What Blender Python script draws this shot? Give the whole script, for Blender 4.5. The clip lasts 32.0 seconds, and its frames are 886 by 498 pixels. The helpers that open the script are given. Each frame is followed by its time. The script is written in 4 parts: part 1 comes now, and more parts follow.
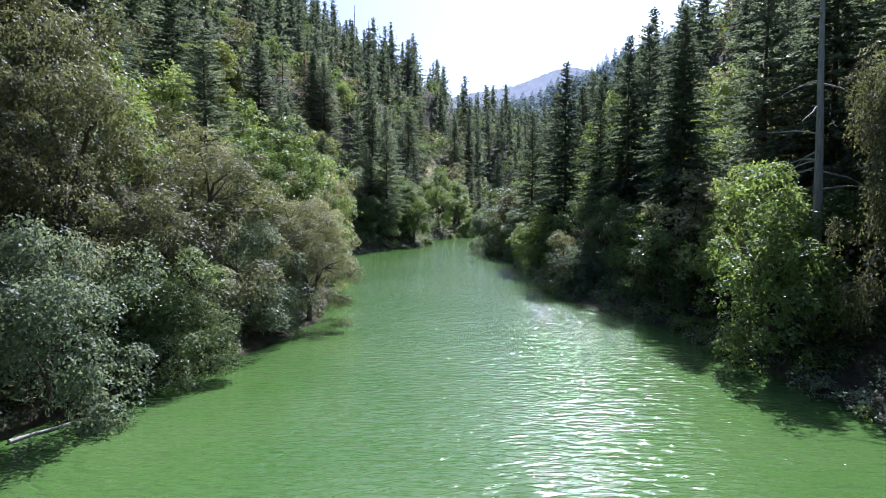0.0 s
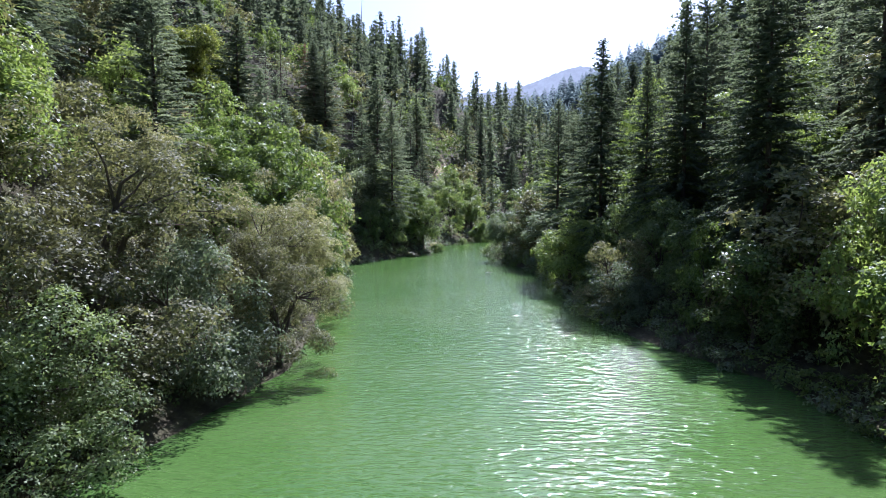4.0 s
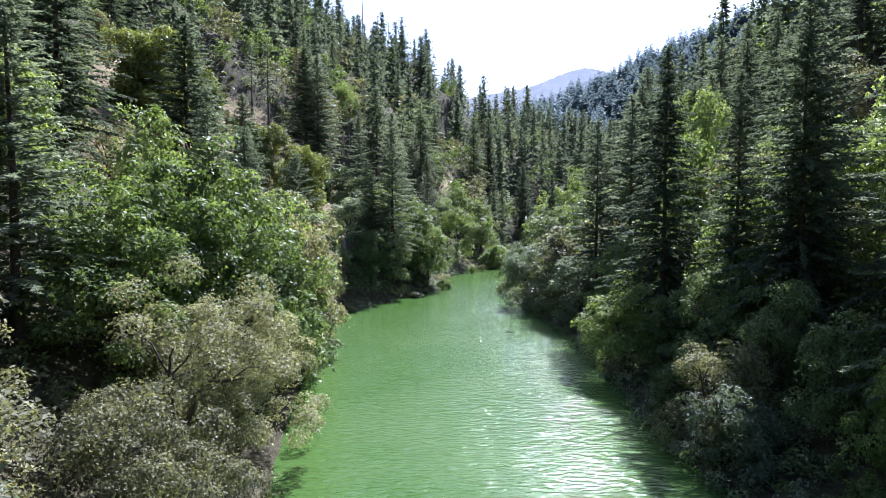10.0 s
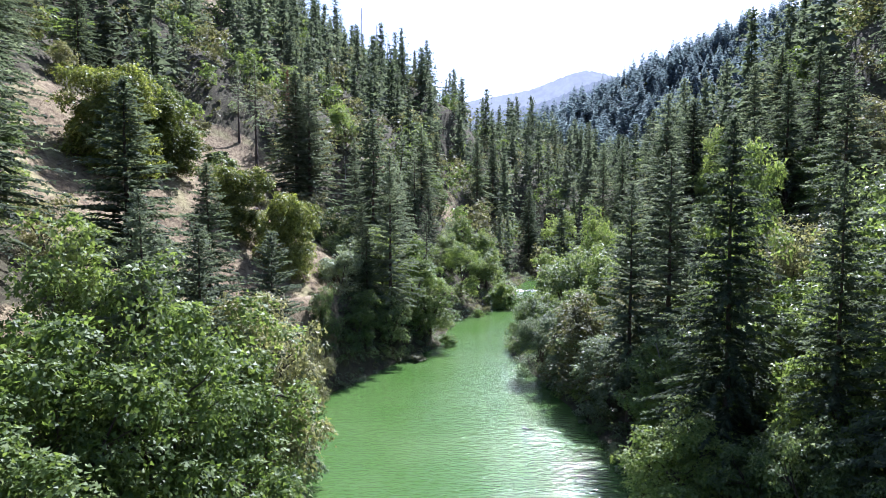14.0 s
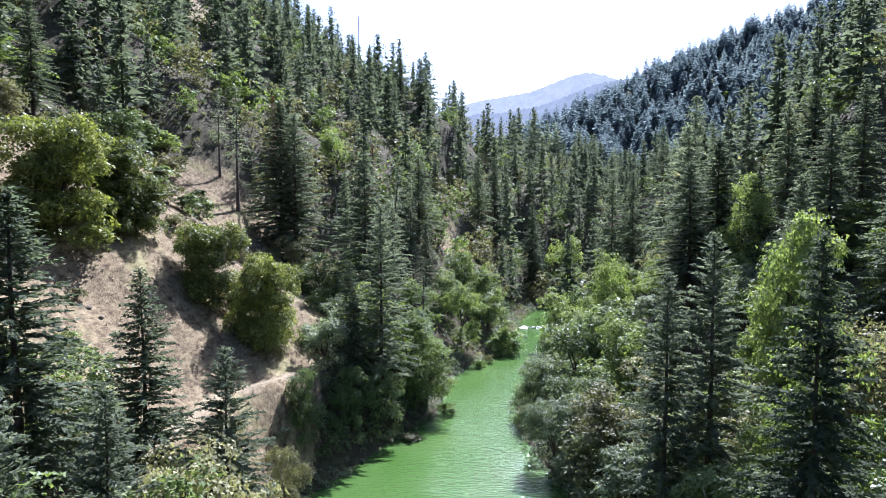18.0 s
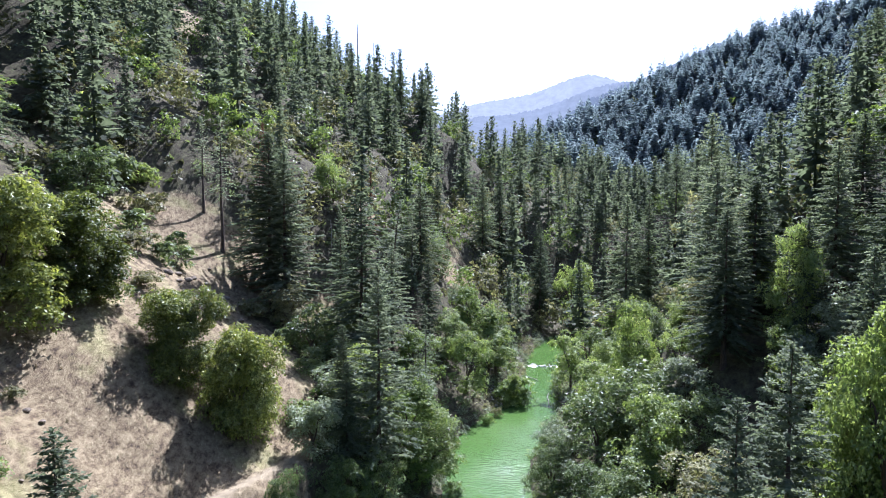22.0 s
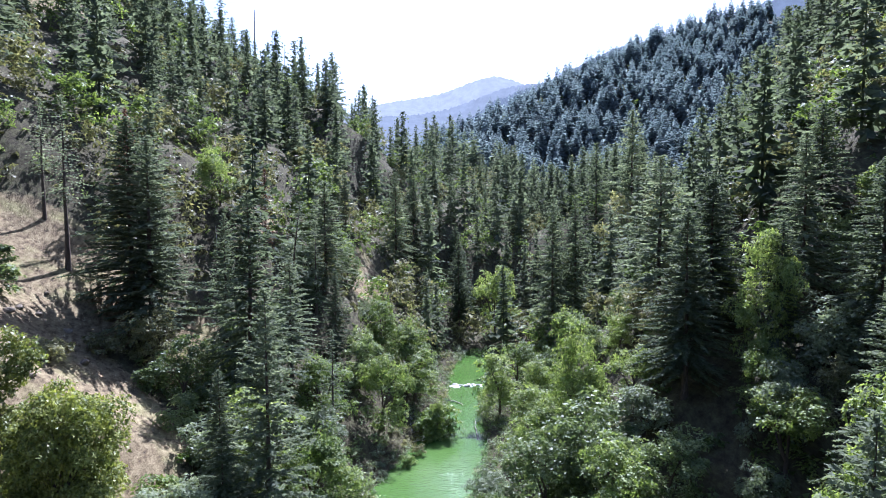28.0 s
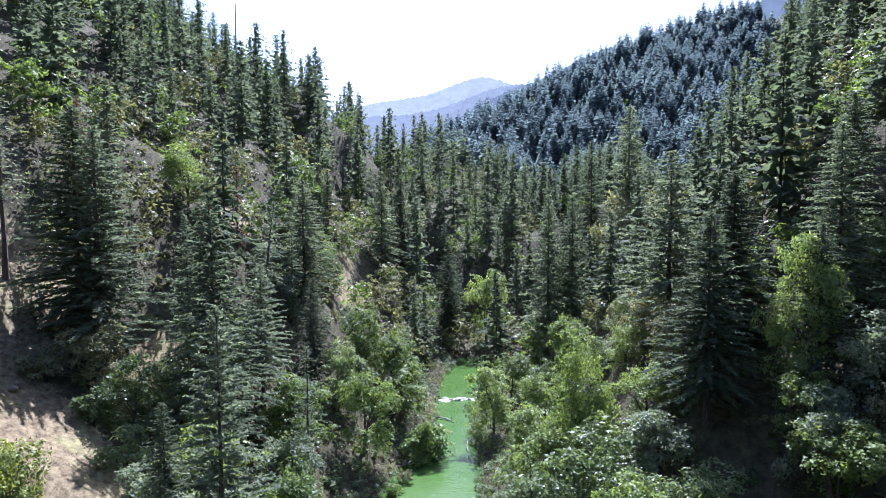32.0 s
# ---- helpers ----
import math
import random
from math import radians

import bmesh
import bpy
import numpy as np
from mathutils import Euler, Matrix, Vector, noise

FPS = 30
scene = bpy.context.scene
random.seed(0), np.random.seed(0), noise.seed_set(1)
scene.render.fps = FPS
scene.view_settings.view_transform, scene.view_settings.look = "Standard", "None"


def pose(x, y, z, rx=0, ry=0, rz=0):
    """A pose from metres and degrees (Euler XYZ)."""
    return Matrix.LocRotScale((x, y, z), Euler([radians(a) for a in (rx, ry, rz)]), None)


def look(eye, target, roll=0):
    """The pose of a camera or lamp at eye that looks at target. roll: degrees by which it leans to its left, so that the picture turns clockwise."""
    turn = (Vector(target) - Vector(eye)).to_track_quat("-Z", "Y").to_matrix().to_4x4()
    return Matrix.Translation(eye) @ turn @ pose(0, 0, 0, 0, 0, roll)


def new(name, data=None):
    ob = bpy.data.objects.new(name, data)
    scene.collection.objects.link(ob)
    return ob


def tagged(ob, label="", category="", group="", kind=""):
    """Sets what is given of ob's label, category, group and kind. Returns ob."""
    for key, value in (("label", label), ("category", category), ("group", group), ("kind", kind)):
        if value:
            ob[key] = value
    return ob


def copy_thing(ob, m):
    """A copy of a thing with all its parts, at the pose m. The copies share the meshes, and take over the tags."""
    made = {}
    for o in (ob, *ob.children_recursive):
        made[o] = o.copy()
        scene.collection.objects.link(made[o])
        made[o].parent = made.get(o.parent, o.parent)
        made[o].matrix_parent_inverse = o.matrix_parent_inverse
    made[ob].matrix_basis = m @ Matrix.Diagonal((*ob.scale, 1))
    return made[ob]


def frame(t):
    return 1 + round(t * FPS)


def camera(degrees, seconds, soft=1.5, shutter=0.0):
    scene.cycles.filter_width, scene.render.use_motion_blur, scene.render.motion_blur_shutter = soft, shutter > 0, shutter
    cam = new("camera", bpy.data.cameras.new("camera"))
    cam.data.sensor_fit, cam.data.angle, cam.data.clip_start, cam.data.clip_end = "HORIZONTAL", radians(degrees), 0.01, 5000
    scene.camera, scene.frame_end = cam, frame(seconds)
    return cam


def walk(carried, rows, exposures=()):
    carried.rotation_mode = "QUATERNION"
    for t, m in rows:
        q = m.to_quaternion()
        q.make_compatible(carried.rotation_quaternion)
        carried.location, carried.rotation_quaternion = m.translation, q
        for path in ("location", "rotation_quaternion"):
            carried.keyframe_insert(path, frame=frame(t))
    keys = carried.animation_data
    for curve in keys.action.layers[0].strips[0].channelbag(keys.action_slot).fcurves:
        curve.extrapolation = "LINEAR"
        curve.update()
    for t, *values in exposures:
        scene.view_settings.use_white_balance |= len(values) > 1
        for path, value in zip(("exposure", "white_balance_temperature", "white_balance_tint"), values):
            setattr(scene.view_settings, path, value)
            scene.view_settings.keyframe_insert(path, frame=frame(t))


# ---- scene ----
cam = camera(69.8, 32.0, 0.8)
METRES, EYE, TILT, LEAN, TURN = 130.0, 13.0, -4.2, 0.0, 0.0
ROWS = [
    (0.0, 0.0, 0.0, 0.0, 0.0, 0.0, -0.0),
    (0.5, 0.0001, 0.0165, 0.0016, 0.28, -0.01, -0.0),
    (1.0, -0.0002, 0.033, 0.0032, 0.46, 0.01, 0.0),
    (1.5, -0.0004, 0.0494, 0.005, 0.58, 0.0, -0.02),
    (2.0, -0.0008, 0.066, 0.0067, 0.66, 0.01, -0.03),
    (2.5, -0.0016, 0.0833, 0.0084, 0.72, 0.03, 0.01),
    (3.0, -0.0022, 0.1006, 0.0103, 0.78, 0.04, 0.01),
    (3.5, -0.0029, 0.1181, 0.012, 0.83, 0.04, 0.02),
    (5.5, -0.005, 0.1853, 0.0181, 0.98, 0.11, -0.03),
    (6.0, -0.005, 0.2009, 0.0188, 1.01, 0.13, -0.03),
    (6.5, -0.0055, 0.2159, 0.0211, 1.03, 0.13, -0.04),
    (7.0, -0.0064, 0.2304, 0.0255, 1.07, 0.13, 0.0),
    (7.5, -0.0075, 0.2449, 0.0317, 1.09, 0.14, 0.01),
    (8.0, -0.009, 0.2588, 0.0399, 1.08, 0.15, -0.0),
    (8.5, -0.0105, 0.2723, 0.0487, 1.12, 0.15, 0.01),
    (9.0, -0.0125, 0.2856, 0.0579, 1.14, 0.16, -0.0),
    (9.5, -0.0144, 0.2984, 0.067, 1.14, 0.17, 0.0),
    (10.0, -0.016, 0.3118, 0.0763, 1.14, 0.17, -0.01),
    (10.5, -0.0174, 0.3253, 0.086, 1.13, 0.17, -0.02),
    (11.0, -0.0188, 0.3392, 0.0955, 1.13, 0.2, -0.01),
    (11.5, -0.0203, 0.3533, 0.1057, 1.14, 0.21, 0.01),
    (12.0, -0.0215, 0.3677, 0.1164, 1.13, 0.23, -0.0),
    (12.5, -0.0218, 0.3819, 0.127, 1.17, 0.26, 0.02),
    (13.0, -0.0223, 0.3965, 0.1379, 1.16, 0.26, 0.02),
    (13.5, -0.0232, 0.4107, 0.149, 1.16, 0.28, 0.0),
    (14.0, -0.0237, 0.4246, 0.16, 1.17, 0.27, 0.01),
    (14.5, -0.0239, 0.4384, 0.1711, 1.18, 0.28, 0.03),
    (16.5, -0.0249, 0.4932, 0.2143, 1.14, 0.25, -0.05),
    (17.0, -0.0244, 0.5067, 0.2244, 1.14, 0.27, -0.05),
    (17.5, -0.0234, 0.5199, 0.2345, 1.16, 0.28, -0.07),
    (18.0, -0.0228, 0.5325, 0.2447, 1.17, 0.29, -0.06),
    (18.5, -0.0234, 0.5451, 0.2552, 1.16, 0.29, -0.08),
    (19.0, -0.0239, 0.5577, 0.2658, 1.16, 0.32, -0.11),
    (19.5, -0.0249, 0.5704, 0.2763, 1.18, 0.33, -0.11),
    (20.0, -0.0257, 0.583, 0.2868, 1.16, 0.33, -0.1),
    (20.5, -0.0268, 0.5961, 0.2967, 1.13, 0.34, -0.08),
    (21.0, -0.0282, 0.6094, 0.3064, 1.15, 0.35, -0.1),
    (21.5, -0.0299, 0.623, 0.3147, 1.2, 0.34, -0.09),
    (22.0, -0.0319, 0.637, 0.3211, 1.21, 0.32, -0.11),
    (22.5, -0.0331, 0.6516, 0.3242, 1.22, 0.35, -0.12),
    (23.0, -0.0344, 0.6667, 0.3255, 1.23, 0.36, -0.12),
    (23.5, -0.035, 0.6813, 0.3267, 1.24, 0.36, -0.12),
    (24.0, -0.0354, 0.6958, 0.3277, 1.25, 0.35, -0.13),
    (24.5, -0.0357, 0.7102, 0.3287, 1.26, 0.36, -0.1),
    (25.0, -0.036, 0.7247, 0.3299, 0.97, 0.36, -0.05),
    (25.5, -0.036, 0.7393, 0.331, -0.11, 0.37, 0.09),
    (26.0, -0.0365, 0.7534, 0.332, -1.96, 0.37, 0.25),
    (26.5, -0.0369, 0.767, 0.333, -3.91, 0.37, 0.47),
    (28.5, -0.0339, 0.8188, 0.3376, -7.28, 0.32, 0.87),
    (29.0, -0.0328, 0.831, 0.3385, -7.5, 0.34, 0.89),
    (29.5, -0.0317, 0.8424, 0.3394, -7.63, 0.35, 0.9),
    (30.0, -0.0302, 0.8533, 0.3404, -7.74, 0.36, 0.9),
    (30.5, -0.0283, 0.864, 0.3412, -7.83, 0.38, 0.9),
    (31.0, -0.0266, 0.875, 0.3419, -7.89, 0.38, 0.91),
    (31.5, -0.0252, 0.8862, 0.3422, -7.94, 0.38, 0.91),
    (32.0, -0.0239, 0.8977, 0.3429, -7.96, 0.38, 0.93),
]
walk(cam, [(t, pose(0, 0, EYE, TILT, LEAN, TURN) @ pose(METRES * x, METRES * y, METRES * z, 90 + pitch, roll, yaw)) for t, x, y, z, yaw, pitch, roll in ROWS],
     exposures=[(0.0, 1.4, 5200, 24), (8.0, 1.58, 5250, 24), (18.0, 1.74, 5250, 24), (32.0, 1.76, 5100, 24)])

# ---- world, sun, exposure ----
SUN_AZ, SUN_EL = 18.0, 48.0          # degrees right of the valley's axis, degrees above the horizon
sky_world = bpy.data.worlds.new("sky")
scene.world = sky_world
sky_world.use_nodes = True
wn, wl = sky_world.node_tree.nodes, sky_world.node_tree.links
sky = wn.new("ShaderNodeTexSky")
sky.sky_type, sky.sun_disc = "NISHITA", False
sky.sun_elevation, sky.sun_rotation = radians(SUN_EL), radians(SUN_AZ)
sky.air_density, sky.dust_density, sky.ozone_density, sky.altitude = 1.0, 2.2, 1.0, 300
wl.new(sky.outputs[0], wn["Background"].inputs[0])
wn["Background"].inputs[1].default_value = 0.07
sun = new("sun", bpy.data.lights.new("sun", "SUN"))
sun.data.energy, sun.data.angle, sun.data.color = 5.0, radians(0.53), (1.0, 0.955, 0.88)
sun_dir = Vector((math.sin(radians(SUN_AZ)) * math.cos(radians(SUN_EL)), math.cos(radians(SUN_AZ)) * math.cos(radians(SUN_EL)), math.sin(radians(SUN_EL))))
sun.matrix_world = look(sun_dir * 300, (0, 0, 0))

# ---- materials ----
def material(name):
    m = bpy.data.materials.new(name)
    m.use_nodes = True
    n = m.node_tree.nodes
    n.clear()
    return m, n, m.node_tree.links


def node(n, kind, **values):
    made = n.new(kind)
    for k, v in values.items():
        made.inputs[k.replace("_", " ")].default_value = v
    return made


def ramp(n, l, source, stops):
    r = n.new("ShaderNodeValToRGB")
    while len(r.color_ramp.elements) < len(stops):
        r.color_ramp.elements.new(0.5)
    for e, (at, c) in zip(r.color_ramp.elements, stops):
        e.position, e.color = at, (*c, 1)
    l.new(source, r.inputs[0])
    return r.outputs[0]


def foliage(name, dark, mid, light, glow, through_part=0.4, rough=0.5, speckle=0.55, shine=0.22):
    """Leaves: colour by leaf, by tree and in broad patches; light passes through them."""
    m, n, l = material(name)
    geo, info, tc = n.new("ShaderNodeNewGeometry"), n.new("ShaderNodeObjectInfo"), n.new("ShaderNodeTexCoord")
    noise_n = node(n, "ShaderNodeTexNoise", Scale=0.45, Detail=3.0)
    l.new(tc.outputs["Object"], noise_n.inputs["Vector"])
    mix1 = n.new("ShaderNodeMath"); mix1.operation = "MULTIPLY_ADD"
    mix1.inputs[1].default_value = speckle
    l.new(geo.outputs["Random Per Island"], mix1.inputs[0])
    half = n.new("ShaderNodeMath"); half.operation = "MULTIPLY_ADD"
    half.inputs[1].default_value = 0.42
    l.new(info.outputs["Random"], half.inputs[0])
    shift = n.new("ShaderNodeMath"); shift.operation = "MULTIPLY_ADD"
    shift.inputs[1].default_value, shift.inputs[2].default_value = 0.9, -0.4
    l.new(noise_n.outputs[0], shift.inputs[0])
    l.new(shift.outputs[0], half.inputs[2])
    l.new(half.outputs[0], mix1.inputs[2])
    col = ramp(n, l, mix1.outputs[0], [(0.05, dark), (0.5, mid), (0.95, light)])
    p = node(n, "ShaderNodeBsdfPrincipled", Roughness=rough)
    p.inputs["Specular IOR Level"].default_value = shine
    l.new(col, p.inputs["Base Color"])
    tr = n.new("ShaderNodeBsdfTranslucent")
    tint = n.new("ShaderNodeMix"); tint.data_type, tint.blend_type = "RGBA", "MULTIPLY"
    tint.inputs[0].default_value = 1.0
    l.new(col, tint.inputs[6]); tint.inputs[7].default_value = (*glow, 1)
    l.new(tint.outputs[2], tr.inputs["Color"])
    mix = node(n, "ShaderNodeMixShader", Fac=through_part)
    l.new(p.outputs[0], mix.inputs[1]); l.new(tr.outputs[0], mix.inputs[2])
    out = n.new("ShaderNodeOutputMaterial")
    l.new(mix.outputs[0], out.inputs[0])
    return m


def plain(name, stops, scale=2.0, rough=0.85, bump=0.4, stretch=(1, 1, 1), detail=6.0):
    """Rough natural surface: noise at two scales for colour, and relief."""
    m, n, l = material(name)
    tc = n.new("ShaderNodeTexCoord")
    mp = n.new("ShaderNodeMapping"); mp.inputs["Scale"].default_value = stretch
    l.new(tc.outputs["Object"], mp.inputs[0])
    a = node(n, "ShaderNodeTexNoise", Scale=scale, Detail=detail, Roughness=0.65)
    l.new(mp.outputs[0], a.inputs["Vector"])
    col = ramp(n, l, a.outputs[0], stops)
    p = node(n, "ShaderNodeBsdfPrincipled", Roughness=rough)
    p.inputs["Specular IOR Level"].default_value = 0.2
    l.new(col, p.inputs["Base Color"])
    b = node(n, "ShaderNodeTexNoise", Scale=scale * 4, Detail=4.0)
    l.new(mp.outputs[0], b.inputs["Vector"])
    bp = node(n, "ShaderNodeBump", Strength=bump, Distance=0.1)
    l.new(b.outputs[0], bp.inputs["Height"]); l.new(bp.outputs[0], p.inputs["Normal"])
    out = n.new("ShaderNodeOutputMaterial"); l.new(p.outputs[0], out.inputs[0])
    return m


FIR = foliage("fir_needles", (0.04, 0.052, 0.034), (0.108, 0.13, 0.082), (0.27, 0.3, 0.195), (1.65, 1.7, 1.25), 0.42, 0.8, 0.3, 0.12)
PINE = foliage("pine_needles", (0.064, 0.078, 0.054), (0.145, 0.168, 0.112), (0.3, 0.33, 0.225), (1.65, 1.7, 1.25), 0.42, 0.8, 0.3, 0.12)
# far firs: the air's haze is put into this bluer, paler needle colour
HAZED_FIR = foliage("hazed_fir_needles", (0.11, 0.135, 0.14), (0.175, 0.208, 0.208), (0.265, 0.3, 0.285), (1.5, 1.6, 1.5), 0.5, 0.95, 0.1, 0.03)
DEADLEAF = foliage("brown_needles", (0.07, 0.04, 0.03), (0.13, 0.07, 0.045), (0.2, 0.11, 0.07), (1.1, 0.9, 0.7), 0.25, 0.8)
OAK = foliage("oak_leaves", (0.066, 0.068, 0.034), (0.172, 0.174, 0.086), (0.37, 0.36, 0.19), (1.5, 1.5, 0.9), 0.34, 0.55, 0.45)
MAPLE = foliage("maple_leaves", (0.05, 0.082, 0.024), (0.14, 0.188, 0.06), (0.31, 0.36, 0.14), (1.6, 1.65, 0.8), 0.4, 0.5, 0.45)
LAUREL = foliage("laurel_leaves", (0.042, 0.064, 0.026), (0.112, 0.15, 0.062), (0.27, 0.315, 0.15), (1.55, 1.6, 0.85), 0.38, 0.45, 0.45)
WILLOW = foliage("willow_leaves", (0.07, 0.095, 0.056), (0.155, 0.186, 0.115), (0.3, 0.335, 0.225), (1.5, 1.55, 1.0), 0.42, 0.5, 0.45)
LIVE_OAK = foliage("live_oak_leaves", (0.032, 0.047, 0.012), (0.105, 0.13, 0.034), (0.32, 0.35, 0.105), (1.65, 1.65, 0.7), 0.31, 0.45, 0.45)
BARK = plain("bark", [(0.3, (0.045, 0.034, 0.026)), (0.6, (0.11, 0.085, 0.065)), (0.8, (0.2, 0.16, 0.13))], 3.0, 0.9, 0.8, (3, 3, 0.5))
GREYWOOD = plain("weathered_wood", [(0.3, (0.2, 0.18, 0.16)), (0.7, (0.42, 0.39, 0.35))], 3.0, 0.8, 0.5, (4, 4, 0.5))
TAN_STONE = plain("tan_stone", [(0.3, (0.1, 0.082, 0.06)), (0.55, (0.2, 0.165, 0.12)), (0.8, (0.3, 0.25, 0.185))], 2.0, 0.9, 0.6)
STONE = plain("river_stone", [(0.3, (0.22, 0.21, 0.2)), (0.55, (0.38, 0.36, 0.33)), (0.8, (0.5, 0.48, 0.45))], 2.0, 0.8, 0.5)


def ground_material():
    m, n, l = material("hillside_ground")
    tc = n.new("ShaderNodeTexCoord")
    att = n.new("ShaderNodeAttribute"); att.attribute_name = "bare"
    big = node(n, "ShaderNodeTexNoise", Scale=0.12, Detail=8.0, Roughness=0.65)
    fine = node(n, "ShaderNodeTexNoise", Scale=1.3, Detail=8.0, Roughness=0.75)
    mp = n.new("ShaderNodeMapping"); mp.inputs["Scale"].default_value = (1, 0.5, 0.5)
    l.new(tc.outputs["Object"], mp.inputs[0])
    l.new(tc.outputs["Object"], big.inputs["Vector"]); l.new(mp.outputs[0], fine.inputs["Vector"])
    litter = ramp(n, l, fine.outputs[0], [(0.32, (0.028, 0.024, 0.017)), (0.5, (0.07, 0.062, 0.036)), (0.62, (0.1, 0.1, 0.05)), (0.78, (0.17, 0.145, 0.095))])
    grass = ramp(n, l, fine.outputs[0], [(0.34, (0.05, 0.038, 0.026)), (0.44, (0.135, 0.102, 0.06)), (0.56, (0.235, 0.188, 0.108)), (0.74, (0.37, 0.305, 0.185))])
    track = n.new("ShaderNodeAttribute"); track.attribute_name = "track"
    green = ramp(n, l, fine.outputs[0], [(0.3, (0.16, 0.15, 0.06)), (0.7, (0.34, 0.32, 0.15))])
    pick = ramp(n, l, big.outputs[0], [(0.52, (0, 0, 0)), (0.66, (0.75, 0.75, 0.75))])
    mg = n.new("ShaderNodeMix"); mg.data_type = "RGBA"
    l.new(pick, mg.inputs[0]); l.new(grass, mg.inputs[6]); l.new(green, mg.inputs[7])
    mt = n.new("ShaderNodeMix"); mt.data_type = "RGBA"
    l.new(track.outputs["Fac"], mt.inputs[0]); l.new(mg.outputs[2], mt.inputs[6]); mt.inputs[7].default_value = (0.3, 0.25, 0.16, 1)
    edge = n.new("ShaderNodeMath"); edge.operation = "MULTIPLY_ADD"
    edge.inputs[1].default_value = 1.0
    l.new(fine.outputs[0], edge.inputs[2]); l.new(att.outputs["Fac"], edge.inputs[0])
    mask = ramp(n, l, edge.outputs[0], [(0.78, (0, 0, 0)), (0.98, (1, 1, 1))])
    mm = n.new("ShaderNodeMix"); mm.data_type = "RGBA"
    l.new(mask, mm.inputs[0]); l.new(litter, mm.inputs[6]); l.new(mt.outputs[2], mm.inputs[7])
    p = node(n, "ShaderNodeBsdfPrincipled", Roughness=0.95)
    p.inputs["Specular IOR Level"].default_value = 0.1
    l.new(mm.outputs[2], p.inputs["Base Color"])
    bp = node(n, "ShaderNodeBump", Strength=0.9, Distance=0.5)
    l.new(fine.outputs[0], bp.inputs["Height"]); l.new(bp.outputs[0], p.inputs["Normal"])
    out = n.new("ShaderNodeOutputMaterial"); l.new(p.outputs[0], out.inputs[0])
    return m


def water_material():
    m, n, l = material("green_river_water")
    tc = n.new("ShaderNodeTexCoord")
    mp = n.new("ShaderNodeMapping"); mp.inputs["Scale"].default_value = (0.85, 2.4, 1)
    mp.inputs["Rotation"].default_value = (0, 0, radians(6))
    l.new(tc.outputs["Object"], mp.inputs[0])
    a = node(n, "ShaderNodeTexNoise", Scale=1.0, Detail=2.5, Roughness=0.5, Distortion=0.5)
    b = node(n, "ShaderNodeTexNoise", Scale=0.07, Detail=3.0)
    c = node(n, "ShaderNodeTexNoise", Scale=3.6, Detail=2.0)
    l.new(mp.outputs[0], a.inputs["Vector"]); l.new(tc.outputs["Object"], b.inputs["Vector"]); l.new(mp.outputs[0], c.inputs["Vector"])
    col = ramp(n, l, b.outputs[0], [(0.35, (0.048, 0.102, 0.02)), (0.65, (0.064, 0.116, 0.03))])
    p = node(n, "ShaderNodeBsdfPrincipled", Roughness=0.07, IOR=1.33)
    l.new(col, p.inputs["Base Color"])
    where = n.new("ShaderNodeSeparateXYZ"); l.new(tc.outputs["Object"], where.inputs[0])
    calm = n.new("ShaderNodeMapRange")
    for k, v in zip(("From Min", "From Max", "To Min", "To Max"), (170.0, 235.0, 1.0, 0.22)):
        calm.inputs[k].default_value = v
    l.new(where.outputs[1], calm.inputs["Value"])
    b1 = node(n, "ShaderNodeBump", Strength=1.0, Distance=0.19)
    l.new(calm.outputs[0], b1.inputs["Strength"])
    b2 = node(n, "ShaderNodeBump", Strength=1.0, Distance=0.02)
    l.new(a.outputs[0], b1.inputs["Height"]); l.new(c.outputs[0], b2.inputs["Height"])
    l.new(b1.outputs[0], b2.inputs["Normal"]); l.new(b2.outputs[0], p.inputs["Normal"])
    out = n.new("ShaderNodeOutputMaterial"); l.new(p.outputs[0], out.inputs[0])
    return m


GROUND, WATER = ground_material(), water_material()

# ---- the plan: banks of the river, and the height of the hillsides ----
LEFT = np.array([(-300, -60), (-60, -40), (0, -30), (30, -26), (39, -22.5), (51, -17.5), (68, -14), (82, -15), (97, -17.5), (118, -21), (142, -24.5), (154, -24), (161, -20.5),
                 (178, -13.5), (188, -7), (215, -4.5), (234, 4), (245, 8), (259, 13.5), (277, 16.5), (294, 20), (310, 26), (340, 38), (380, 52), (420, 65), (470, 73),
                 (520, 67), (570, 45), (620, 10), (680, -35), (760, -90), (900, -130), (1200, -190), (4000, -300)], float)
RIGHT = np.array([(-300, 10), (-60, 22), (0, 27), (34, 26.5), (51, 24.5), (65, 23.5), (80, 18), (92, 15.5), (125, 16), (142, 15), (150, 13.5), (165, 11), (182, 8), (204, 10),
                  (215, 15.5), (233, 20), (254, 22), (276, 27.5), (310, 36), (340, 48), (380, 62), (420, 76), (470, 84), (520, 78), (570, 56), (620, 22), (680, -22),
                  (760, -75), (900, -110), (1200, -170), (4000, -280)], float)


def smooth(a, b, v):
    u = np.clip((v - a) / (b - a), 0, 1)
    return u * u * (3 - 2 * u)


def waves(x, y):
    """Broad unevenness of the slopes, gullies and spurs."""
    return (np.sin(x * 0.031 + 1.3 * np.sin(y * 0.017)) * np.cos(y * 0.027 + 0.8) + 0.45 * np.sin(x * 0.083 + y * 0.047 + 2.0) * np.cos(y * 0.071 - x * 0.03)
            + 0.2 * np.sin(x * 0.21 + 0.7 * np.sin(y * 0.19)) * np.sin(y * 0.23))


def spot(x, y, cx, cy, rx, ry):
    return ((x - cx) / rx) ** 2 + ((y - cy) / ry) ** 2


